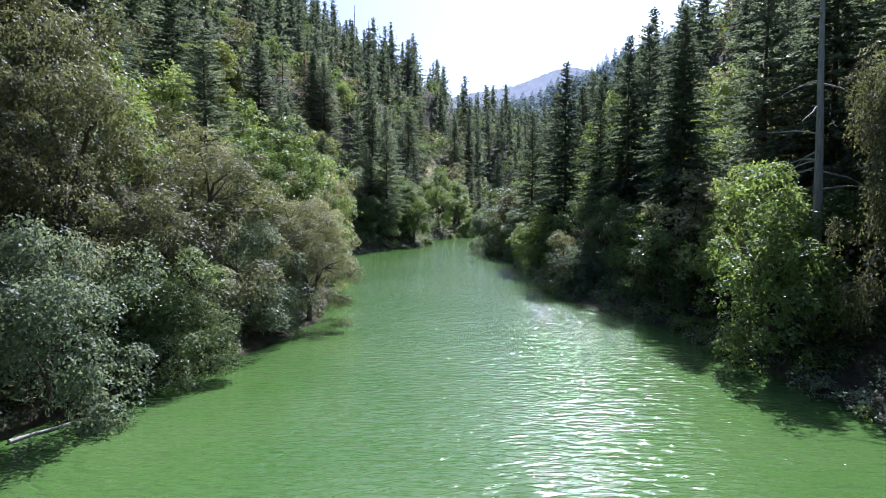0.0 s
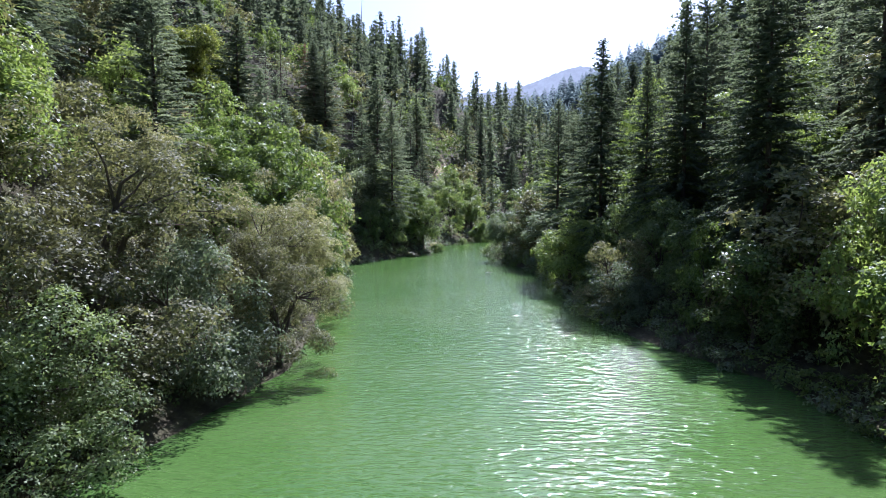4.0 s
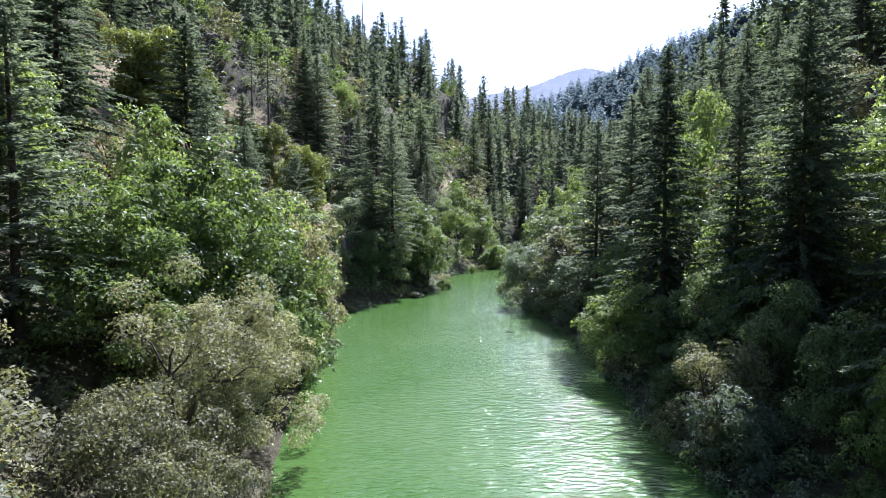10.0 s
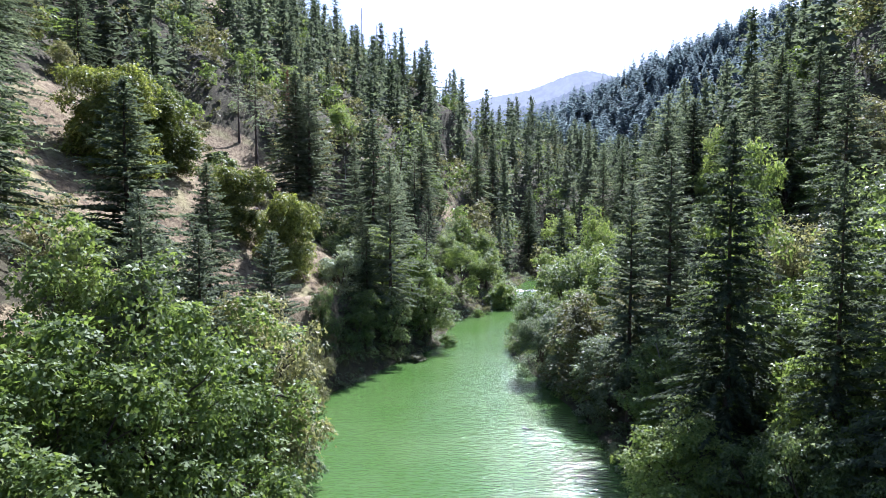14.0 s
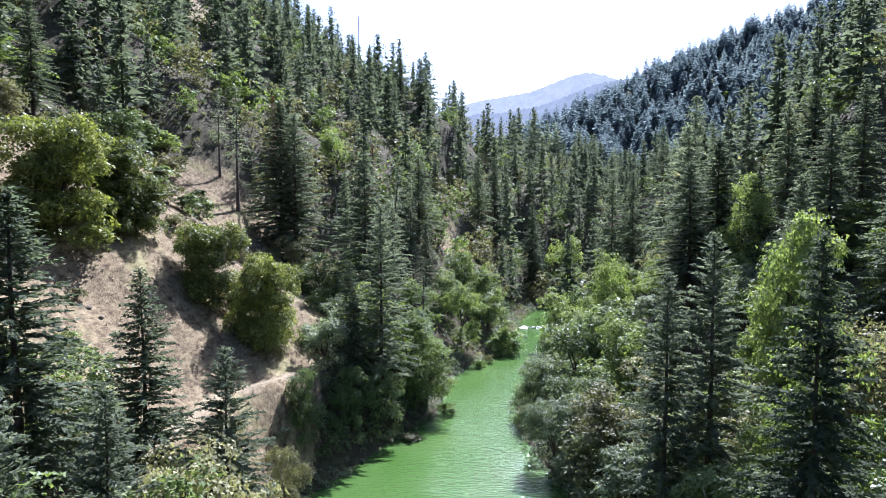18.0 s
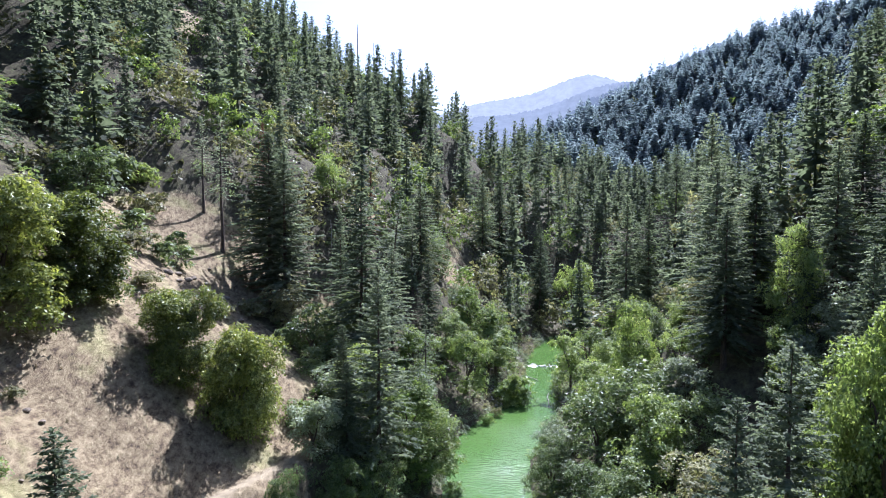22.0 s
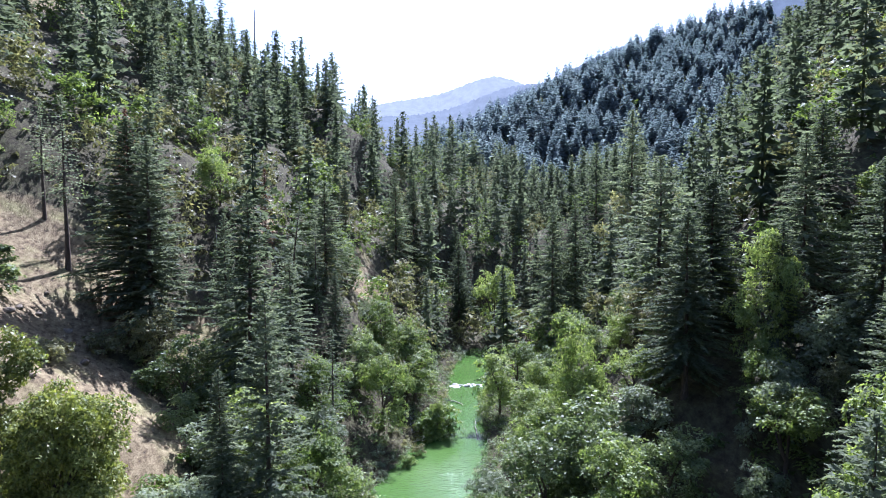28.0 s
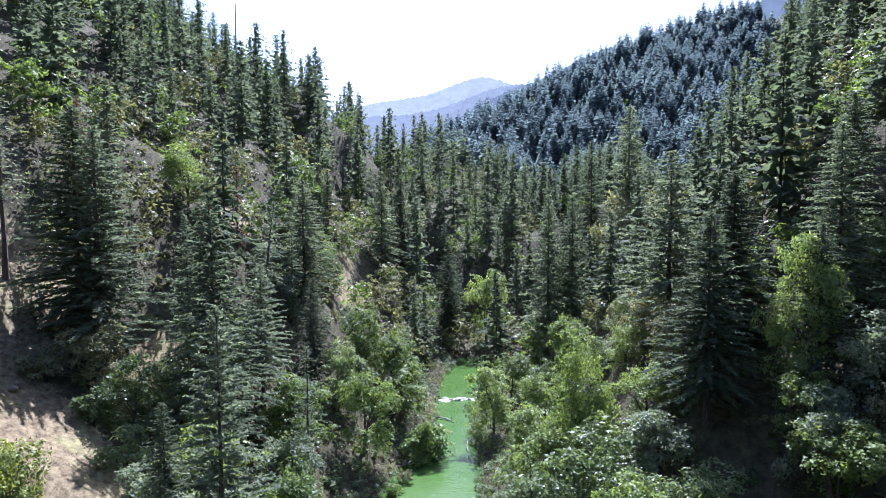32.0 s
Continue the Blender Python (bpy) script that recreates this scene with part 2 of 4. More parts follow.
# ridges that close the head of the valley: crest points and the fall to each side
HEAD = (([(15, 345, 5), (70, 345, 7)], 0.25),
        ([(-20, 440, 76), (-5, 454, 72), (41, 535, 80), (100, 640, 76), (170, 700, 70)], 0.5),
        ([(85, 395, 40), (117, 400, 56), (150, 500, 52), (210, 640, 72)], 0.5),
        ([(30, 740, 66), (60, 770, 88), (110, 815, 122), (173, 850, 150), (250, 872, 180), (308, 920, 222), (414, 985, 270), (620, 1080, 370)], 0.56))


def ridge(x, y, line, fall):
    """Height of a ridge along a broken crest line, falling evenly to both sides."""
    best = np.full(np.shape(x), -50.0)
    for (ax, ay, az), (bx, by, bz) in zip(line[:-1], line[1:]):
        u = np.clip(((x - ax) * (bx - ax) + (y - ay) * (by - ay)) / ((bx - ax) ** 2 + (by - ay) ** 2), 0, 1)
        best = np.maximum(best, az + (bz - az) * u - fall * np.hypot(x - ax - (bx - ax) * u, y - ay - (by - ay) * u))
    return best


def height(x, y):
    x, y = np.asarray(x, float), np.asarray(y, float)
    xl, xr = np.interp(y, LEFT[:, 0], LEFT[:, 1]), np.interp(y, RIGHT[:, 0], RIGHT[:, 1])
    dl, dr = xl - x, x - xr
    bench = smooth(122, 140, y) * (1 - smooth(160, 222, y))
    steep = 0.86 - 0.14 * smooth(155, 195, y) + 0.2 * smooth(225, 260, y) + 0.2 * smooth(385, 430, y)
    open_slope = 1.3 * np.clip(dl, 0, 3) * 0.5 + steep * np.clip(dl - 3, 0, None)
    upper = 0.22 * smooth(225, 260, y) * (1 - smooth(385, 430, y)) + 0.1 * smooth(170, 230, y) * (1 - smooth(225, 260, y))
    open_slope = open_slope - upper * np.clip(dl - 50, 0, None) - 0.5 * smooth(385, 430, y) * np.clip(dl - 72, 0, None)
    bank = smooth(0.5, 4, dl) * (1 - smooth(7.5, 10, dl))
    cut = 14.5 * smooth(-1, 9.5, dl) + steep * np.clip(dl - 12, 0, None) + bank * (0.9 * np.sin(y * 0.55 + x * 0.5) * np.sin(y * 0.23 - 1) + 0.35 * np.sin(y * 1.7 - x * 1.1))
    zl = open_slope * (1 - bench) + cut * bench - 2.5 * np.exp(-spot(x, y, -38, 172, 8, 11))
    zl = np.where(zl > 190, 190 + (zl - 190) * 0.45, zl)
    terrace = smooth(90, 115, y)
    tilt_r = np.interp(y, [0, 120, 230, 400, 560, 700, 1000], [0.66, 0.66, 0.6, 0.58, 0.46, 0.52, 0.5])
    zr_steep = 0.5 * np.clip(dr, 0, 3) + tilt_r * np.clip(dr - 3, 0, None)
    shelf = 22 - 8 * smooth(180, 225, y)
    zr_flat = 0.5 * np.clip(dr, 0, 3) + 0.22 * np.clip(dr - 3, 0, shelf) + (tilt_r + 0.04 + 0.3 * smooth(175, 225, y)) * np.clip(dr - 3 - shelf, 0, None)
    zr = zr_steep * (1 - terrace) + zr_flat * terrace
    crest = np.interp(x, [40, 53, 70, 90, 130, 200, 300], [250, 252, 262, 280, 318, 382, 450])
    zr = zr * (1 - 0.66 * smooth(0, 75, y - crest))
    zr = np.where(zr > 290, 290 + (zr - 290) * 0.25, zr)
    bed = -1.6 * smooth(0, 3, np.minimum(-dl, -dr)) 
    d = np.maximum(dl, dr)
    rough = np.clip(d / 40, 0, 1) * 5.0 * waves(x, y) * np.clip(1 + d / 300, 1, 2) + np.clip(d / 6, 0, 1) * 0.35 * np.sin(x * 0.9 + y * 0.6) * np.sin(y * 0.8 - x * 0.35)
    calm = 1 - 0.75 * smooth(110, 135, y) * (1 - smooth(225, 260, y)) * (dl > 0) * (dl < 80)
    z = np.where(dl > 0, zl, np.where(dr > 0, zr, 0))
    far = smooth(1150, 1600, y)
    z = np.where(d > 0, z + rough * calm, bed)
    head = np.maximum.reduce([ridge(x, y, line, fall) for line, fall in HEAD]) + 0.5 * rough
    rise = np.minimum(smooth(312, 342, y), 0.3 + smooth(345, 400, y))
    z = np.maximum(z, -3 + (head + 3) * rise)
    d = np.where(head > 1, np.maximum(d, head * rise), d)
    return np.where(d > 0, z * (1 - 0.75 * far) , z)


def h(x, y):
    return float(height(x, y))


def bare(x, y):
    """1 on the open dry-grass slopes, 0 in the woods."""
    xl = np.interp(y, LEFT[:, 0], LEFT[:, 1])
    d = xl - x
    main = (1 - smooth(0.75, 1.15, spot(x, y, -50, 168, 27, 42) + 0.12 * waves(x * 3, y * 3)))
    upper = (1 - smooth(0.6, 1.2, spot(x, y, -60, 216, 17, 20)))
    low = (1 - smooth(0.7, 1.2, spot(x, y, -36, 112, 8, 14)))
    rib = (1 - smooth(0.6, 1.3, spot(x, y, -34.5, 222, 3.6, 13)))
    rib2 = (1 - smooth(0.6, 1.3, spot(x, y, -30, 279, 7, 7)))
    rib3 = (1 - smooth(0.6, 1.3, spot(x, y, -6, 300, 6, 14)))
    top = (1 - smooth(0.6, 1.3, spot(x, y, -124, 374, 18, 20)))
    v = np.maximum.reduce([main, upper, low, rib, rib2, rib3, top])
    return v * (d > 1.5)


# ---- mesh helpers ----
def mesh_of(name, verts, quads, mat, smooth_faces=False):
    verts, quads = np.asarray(verts, np.float32), np.asarray(quads, np.int32)
    me = bpy.data.meshes.new(name)
    k = quads.shape[1]
    me.vertices.add(len(verts)); me.vertices.foreach_set("co", verts.ravel())
    me.loops.add(quads.size); me.loops.foreach_set("vertex_index", quads.ravel())
    me.polygons.add(len(quads)); me.polygons.foreach_set("loop_start", np.arange(0, quads.size, k, dtype=np.int32))
    me.polygons.foreach_set("loop_total", np.full(len(quads), k, np.int32))
    me.polygons.foreach_set("use_smooth", np.full(len(quads), smooth_faces))
    me.materials.append(mat)
    me.update(calc_edges=True)
    return me


def part(name, me, parent, label=""):
    ob = new(name, me)
    ob.parent = parent
    if label:
        tagged(ob, label)
    return ob


def unit(v):
    return v / np.maximum(np.linalg.norm(v, axis=-1, keepdims=True), 1e-9)


def blades(base, along, side, length, width):
    """Pointed leaves or sprays: one triangle each, from a broad foot to a tip."""
    w = side * (width * 0.5)[:, None]
    v = np.stack([base - w, base + w, base + along * length[:, None]], 1).reshape(-1, 3)
    return v, np.arange(len(v)).reshape(-1, 3)


def thirds(v, q):
    """The same surface in triangles."""
    return v, np.concatenate([q[:, [0, 1, 2]], q[:, [0, 2, 3]]])


def tube(points, radii, sides=7):
    points, radii = np.asarray(points, float), np.asarray(radii, float)
    t = unit(np.gradient(points, axis=0))
    s = unit(np.cross(t, np.array([0.31, 0.95, 0.1])))
    u = np.cross(t, s)
    ang = np.linspace(0, 2 * np.pi, sides, endpoint=False)
    ring = points[:, None] + radii[:, None, None] * (np.cos(ang)[None, :, None] * s[:, None] + np.sin(ang)[None, :, None] * u[:, None])
    v = ring.reshape(-1, 3)
    i = np.arange(len(points) - 1)[:, None] * sides
    j = np.arange(sides)[None]
    k = (j + 1) % sides
    return v, np.stack([i + j, i + k, i + sides + k, i + sides + j], -1).reshape(-1, 4)


def joined(pieces):
    vs, qs, at = [], [], 0
    for v, q in pieces:
        vs.append(v); qs.append(q + at); at += len(v)
    return np.concatenate(vs), np.concatenate(qs)


# ---- trees ----
def conifer_crown(rng, tall, spread, base, boughs, step, blade, shape=0.85, droop=0.25, lush=0.3, hang=True):
    """Sprays of needles along drooping boughs; a negative step gives whole boughs as single sprays."""
    B, A, S, L, W = [], [], [], [], []
    a0 = rng.uniform(0, 6.28)
    for i in range(boughs):
        f = max((i + rng.uniform(-0.5, 0.5)) / boughs, 0) ** 0.9
        f = min(max(f, 0), 1)
        z = base + (tall - base) * f
        reach = spread * (max(1 - f, 0) ** shape) * (0.55 + 0.45 * min(1, f * 6 + 0.3)) * (1 + 0.2 * math.sin(i * 0.37 + tall) * math.sin(a0 + i * 2.39996)) + 0.25
        a = i * 2.39996 + rng.uniform(-0.6, 0.6)
        r = reach * rng.uniform(0.66, 1.1)
        rise = -droop + 0.75 * f + rng.normal(0, 0.2)
        d = unit(np.array([np.cos(a), np.sin(a), rise]))
        flat = np.array([-np.sin(a), np.cos(a), 0])
        if step < 0:
            for side in (-1, 1):
                al = unit(d + side * flat * 0.3 + np.array([0, 0, -0.5]))
                sd = unit(np.cross(al, np.array([0, 0, 1.0]) + rng.normal(0, 0.45, 3)))
                B.append(np.array([[0, 0, z]]) + al * r); A.append(-al[None]); S.append(sd[None])
                L.append(np.array([r * 0.9])); W.append(np.array([r * lush * 1.7 + 0.25]))
            continue
        n = max(2, int(r / step))
        u = np.linspace(0.12, 1.0, n)
        p = np.outer(u * r, d) + np.array([0, 0, z]) + np.outer(u ** 2 * r, (0, 0, -0.12))
        for side in ((-1, 1, 0) if hang else (-1, 1)):
            fall = -0.24 if side else -0.6
            al = unit(d * (1 if side else 0.7) + side * flat * rng.uniform(0.4, 1.2, (n, 1)) + rng.normal(0, 0.3, (n, 3)) + np.array([0, 0, fall]))
            sd = unit(np.cross(al, np.array([0, 0, 1.0]) + rng.normal(0, 0.8, (n, 3))))
            B.append(p + rng.normal(0, 0.05, (n, 3))); A.append(al); S.append(sd)
            fan = np.minimum(blade * 0.55 + (0.13 if hang else 0.4) * r * (1.05 - u), 0.25 + 0.6 * r) if side else np.full(n, min(0.75 * blade, 0.15 + 0.4 * r))
            L.append(fan * rng.uniform(0.75, 1.2, n)); W.append((0.6 * blade + 0.42 * fan) * lush * rng.uniform(0.7, 1.25, n))
    k = 6
    B.append(np.tile([0, 0, tall - 0.9], (k, 1))); aa = rng.uniform(0, 6.28, k)
    al = unit(np.stack([np.cos(aa) * 0.2, np.sin(aa) * 0.2, np.ones(k)], 1)); A.append(al); S.append(unit(np.cross(al, rng.normal(0, 1, (k, 3)))))
    L.append(np.full(k, 1.0)); W.append(np.full(k, 0.2))
    return blades(np.concatenate(B), np.concatenate(A), np.concatenate(S), np.concatenate(L), np.concatenate(W))


def conifer(seed, tall, spread, base, boughs, step, blade, mat, label, shape=0.85, droop=0.25, name="conifer_tree", lush=0.3):
    rng = np.random.default_rng(seed)
    root = tagged(new(name), label, "tree", "conifers along the valley")
    thick = tall * 0.0115
    n = 9
    z = np.linspace(-1.2, tall * 0.985, n)
    line = np.stack([0.04 * np.sin(z * 0.4 + seed), 0.04 * np.cos(z * 0.33), z], 1)
    part("trunk", mesh_of("trunk", *tube(line, thick * (1 - np.linspace(0, 0.93, n)) * (1 + 0.35 * np.exp(-np.linspace(0, 8, n))), 7), BARK, True), root)
    part("crown", mesh_of("crown", *conifer_crown(rng, tall, spread, base, boughs, step, blade, shape, droop, lush), mat), root)
    return root


def clump_leaves(rng, centres, radii, count, leaf):
    """Leaves in flat drooping sprays that cover the outside of rounded clumps, denser on top."""
    sprays = max(3, count // 9)
    per, m = count // sprays, len(centres) * sprays
    d = rng.normal(0, 1, (m, 3)); d[:, 2] = d[:, 2] * 0.9 + 0.35
    d = unit(d)
    c, r = np.repeat(centres, sprays, 0), np.repeat(radii, sprays)
    mid = c + d * (r * rng.uniform(0.66, 1.1, m))[:, None] * np.array([1, 1, 0.75])
    face = unit(d * 0.75 + np.array([0, 0, 0.6]) + rng.normal(0, 0.3, (m, 3)))
    a = unit(np.cross(face, rng.normal(0, 1, (m, 3))))
    b = np.cross(face, a)
    wide = 0.36 * r * rng.uniform(0.65, 1.35, m)
    mid, face, a, b, wide = (np.repeat(v, per, 0) for v in (mid, face, a, b, wide))
    n = m * per
    t, q = rng.uniform(0, 2 * np.pi, n)[:, None], np.sqrt(rng.random(n))[:, None]
    out = a * np.cos(t) + b * np.sin(t)
    p = mid + out * q * wide[:, None] - face * 0.3 * q ** 2 * wide[:, None]
    norm = unit(face + rng.normal(0, 0.36, (n, 3)))
    al = out + rng.normal(0, 0.5, (n, 3)) + np.array([0, 0, -0.25])
    al = unit(al - norm * np.sum(al * norm, 1, keepdims=True))
    L = leaf * rng.uniform(0.65, 1.35, n)
    return blades(p, al, np.cross(norm, al), L, L * rng.uniform(0.65, 0.95, n))


def crown_clumps(rng, tall, spread, low, clumps, size, fill=1.0):
    """Centres of leaf clumps in an uneven, lobed crown."""
    lobes = rng.integers(4, 7)
    la = rng.uniform(0, 2 * np.pi) + np.arange(lobes) * 2 * np.pi / lobes + rng.normal(0, 0.25, lobes)
    lr = spread * rng.uniform(0.35, 0.62, lobes)
    lz = low + (tall - low) * rng.uniform(0.3, 0.78, lobes)
    lobe = np.stack([lr * np.cos(la), lr * np.sin(la), lz], 1)
    lobe = np.vstack([lobe, [rng.normal(0, spread * 0.12), rng.normal(0, spread * 0.12), tall * 0.78]])
    w = rng.integers(0, len(lobe), clumps)
    d = unit(rng.normal(0, 1, (clumps, 3)))
    c = lobe[w] + fill * d * np.array([spread * 0.42, spread * 0.42, (tall - low) * 0.23]) * rng.uniform(0.6, 1.0, (clumps, 1))
    skirt = rng.random(clumps) < 0.27
    sa, sr = rng.uniform(0, 2 * np.pi, clumps), spread * rng.uniform(0.35, 0.95, clumps)
    c = np.where(skirt[:, None], np.stack([sr * np.cos(sa), sr * np.sin(sa), low + (tall - low) * rng.uniform(0.02, 0.38, clumps)], 1), c)
    c[:, 2] = np.clip(c[:, 2], low, tall - size * 0.6)
    return c, size * rng.uniform(0.7, 1.3, clumps), lobe


TREE_NAMES = {"oak_leaves": "oak_tree", "live_oak_leaves": "oak_tree", "maple_leaves": "maple_tree", "laurel_leaves": "bay_tree", "willow_leaves": "willow_tree"}


def broadleaf(seed, tall, spread, low, clumps, size, count, leaf, mat, label, limbs=5, name="", category="tree", lean=0.0, fill=1.0):
    rng = np.random.default_rng(seed)
    root = tagged(new(name or TREE_NAMES[mat.name]), label, category, "shrubs on the slopes" if category == "shrub" else "broadleaf trees along the valley")
    c, r, lobe = crown_clumps(rng, tall, spread, low, clumps, size, fill)
    c[:, 0] += lean * c[:, 2]
    lobe[:, 0] += lean * lobe[:, 2]
    fork = tall * 0.26
    thick = 0.022 * tall
    z = np.linspace(-1.0, fork, 4)
    part("trunk", mesh_of("trunk", *tube(np.stack([lean * z, 0.05 * z * np.sin(seed), z], 1), thick * np.array([1.25, 1.0, 0.9, 0.8]), 8), BARK, True), root)
    for i in range(min(limbs, len(lobe))):
        u = np.linspace(0, 1, 6)[:, None]
        start = np.array([lean * fork, 0.05 * fork * np.sin(seed), fork - 0.15])
        bow = np.array([0, 0, 0.16 * tall]) * np.sin(u * np.pi) * 0.5
        line = start * (1 - u) + lobe[i] * u + bow + rng.normal(0, 0.12, (6, 3)) * (u > 0)
        pieces = [tube(line, thick * 0.6 * (1 - 0.8 * u[:, 0]), 6)]
        near = np.argsort(np.linalg.norm(c - lobe[i], axis=1))[:4]
        for q in near:
            v = np.linspace(0, 1, 4)[:, None]
            pieces.append(tube(line[3] * (1 - v) + c[q] * v + rng.normal(0, 0.1, (4, 3)) * (v > 0), thick * 0.25 * (1 - 0.75 * v[:, 0]), 5))
        part("limb", mesh_of("limb", *joined(pieces), BARK, True), root)
    part("crown", mesh_of("crown", *clump_leaves(rng, c, r, count, leaf), mat), root)
    return root


used = set()


def place(kind, x, y, scale=1.0, turn=0.0, wide=1.0, lean=0.0, lean_to=0.0, sink=0.0, label=""):
    """Stand a tree of that kind on the ground; the first one is the model itself."""
    m = Matrix.Translation((x, y, h(x, y) - sink)) @ pose(0, 0, 0, 0, 0, lean_to) @ pose(0, 0, 0, lean, 0, turn - lean_to) @ Matrix.Diagonal((scale * wide, scale * wide, scale, 1))
    if kind.name in used:
        ob = copy_thing(kind, m @ Matrix.Diagonal((1 / kind.scale.x, 1 / kind.scale.y, 1 / kind.scale.z, 1)))
    else:
        used.add(kind.name)
        ob = kind
        ob.matrix_basis = m
    return tagged(ob, label) if label else ob


def kinds_of(make):
    return [make(i) for i in range(3)]


FIR_HI = kinds_of(lambda i: conifer(11 + i, 28, 5.4 + 0.4 * i, (2.5, 4, 1.5)[i], 330, 0.15, 0.42, FIR, "tall dark green fir with drooping boughs on the bank", 0.8, lush=0.5))
PINE_HI = kinds_of(lambda i: conifer(21 + i, 26, 4.6 + 0.4 * i, (4, 2.5, 7)[i], 250, 0.15, 0.42, PINE, "grey-green pine with an open crown", 0.7, 0.1, "pine_tree", lush=0.45))
FIR_MID = kinds_of(lambda i: conifer(31 + i, 28, 6.0, (1.5, 3, 4)[i], 300, 0.26, 0.46, FIR, "dark green fir in the wood on the slope", 0.8, lush=0.58))
PINE_MID = kinds_of(lambda i: conifer(41 + i, 26, 5.2, (5, 3, 7)[i], 235, 0.26, 0.46, PINE, "grey-green pine on the hillside", 0.7, 0.1, "pine_tree", lush=0.54))
THIN_PINE = conifer(47, 26, 2.4, 10, 90, 0.4, 0.55, PINE, "thin half-dead pine with a sparse crown", 0.6, 0.15, "pine_tree", lush=0.4)
BROWN_FIR = conifer(48, 24, 3.6, 4, 150, 0.6, 0.7, DEADLEAF, "dead fir with rust-brown needles", 0.8, lush=0.5)
OAK_HI = kinds_of(lambda i: broadleaf(51 + i, 14, 6.2, 0.6, 84, 1.28, 198, 0.25, OAK, "olive-green oak with a rounded spreading crown"))
MAPLE_HI = kinds_of(lambda i: broadleaf(61 + i, 15, 5.2, 1.2, 74, 1.28, 225, 0.25, MAPLE, "bright green maple with light falling through its leaves"))
LAUREL_HI = kinds_of(lambda i: broadleaf(71 + i, 12, 4.8, 0.5, 74, 1.15, 198, 0.24, LAUREL, "deep green glossy-leaved bay tree"))
WILLOW_HI = kinds_of(lambda i: broadleaf(81 + i, 9, 4.6, 0.3, 68, 1.05, 198, 0.22, WILLOW, "silvery grey-green willow beside the water"))
OAK_MID = kinds_of(lambda i: broadleaf(91 + i, 13, 5.8, 0.8, 60, 1.4, 144, 0.31, OAK, "olive-green oak on the slope", 3))
MAPLE_MID = kinds_of(lambda i: broadleaf(101 + i, 14, 5.2, 1.0, 58, 1.35, 144, 0.31, MAPLE, "bright green broadleaf tree", 3))
LAUREL_MID = kinds_of(lambda i: broadleaf(111 + i, 12, 4.8, 0.6, 56, 1.3, 144, 0.31, LAUREL, "deep green broadleaf tree among the firs", 3))
WILLOW_MID = kinds_of(lambda i: broadleaf(121 + i, 9, 4.6, 0.3, 50, 1.2, 144, 0.3, WILLOW, "grey-green willow on the bank", 3))
OAK_FINE = kinds_of(lambda i: broadleaf(141 + i, 14, 6.2, 0.6, 92, 1.05, 486, 0.14, OAK, "olive-green oak with a dense fine-leaved crown"))
WILLOW_FINE = broadleaf(145, 9, 4.6, 0.3, 60, 1.1, 486, 0.135, WILLOW, "silvery grey-green willow beside the water")
LAUREL_FINE = broadleaf(146, 12, 4.8, 0.5, 74, 1.15, 486, 0.14, LAUREL, "deep green glossy-leaved bay tree")
OAK_DENSE = [broadleaf(151 + i, 13, 5.4, 0.2, 170, 1.35, 288, 0.28, LIVE_OAK, "rounded green oak on the dry slope", fill=1.2) for i in range(2)]
BUSH = [broadleaf(131 + i, 3.2, 2.4, 0.2, 24, 0.75, 90, 0.28, m, t, 3, "shrub", "shrub") for i, (m, t) in enumerate(
    [(LAUREL, "low deep green shrub on the dry slope"), (MAPLE, "low bright green shrub"), (OAK, "low olive-brown scrub bush")])]

# ---- ground and river ----
def build_ground():
    def axis(fine_lo, fine_hi, step, lo, hi):
        a = np.arange(fine_lo, fine_hi + 0.1, step)
        right, left, s = [], [], step
        x = fine_hi
        while x < hi:
            s *= 1.09; x += s; right.append(min(x, hi))
        x, s = fine_lo, step
        while x > lo:
            s *= 1.09; x -= s; left.append(max(x, lo))
        return np.array(left[::-1] + list(a) + right)
    xs, ys = axis(-75, 65, 1.25, -3500, 3500), axis(20, 300, 1.5, -900, 4400)
    X, Y = np.meshgrid(xs, ys)
    Z = height(X, Y)
    v = np.stack([X.ravel(), Y.ravel(), Z.ravel()], 1)
    nx, ny = len(xs), len(ys)
    i = (np.arange(ny - 1)[:, None] * nx + np.arange(nx - 1)[None]).ravel()
    me = mesh_of("ground", v, np.stack([i, i + 1, i + nx + 1, i + nx], 1), GROUND, True)
    at = me.attributes.new("bare", "FLOAT", "POINT")
    at.data.foreach_set("value", bare(X, Y).ravel().astype(np.float32))
    d = np.interp(Y, LEFT[:, 0], LEFT[:, 1]) - X
    tr = (1 - smooth(0.7, 1.5, np.abs(d - 10.2))) * smooth(124, 132, Y) * (1 - smooth(176, 186, Y))
    at2 = me.attributes.new("track", "FLOAT", "POINT")
    at2.data.foreach_set("value", (0.75 * tr).ravel().astype(np.float32))
    tagged(new("ground", me), "steep canyon sides of leaf litter and dry grass", "ground", kind="structure")


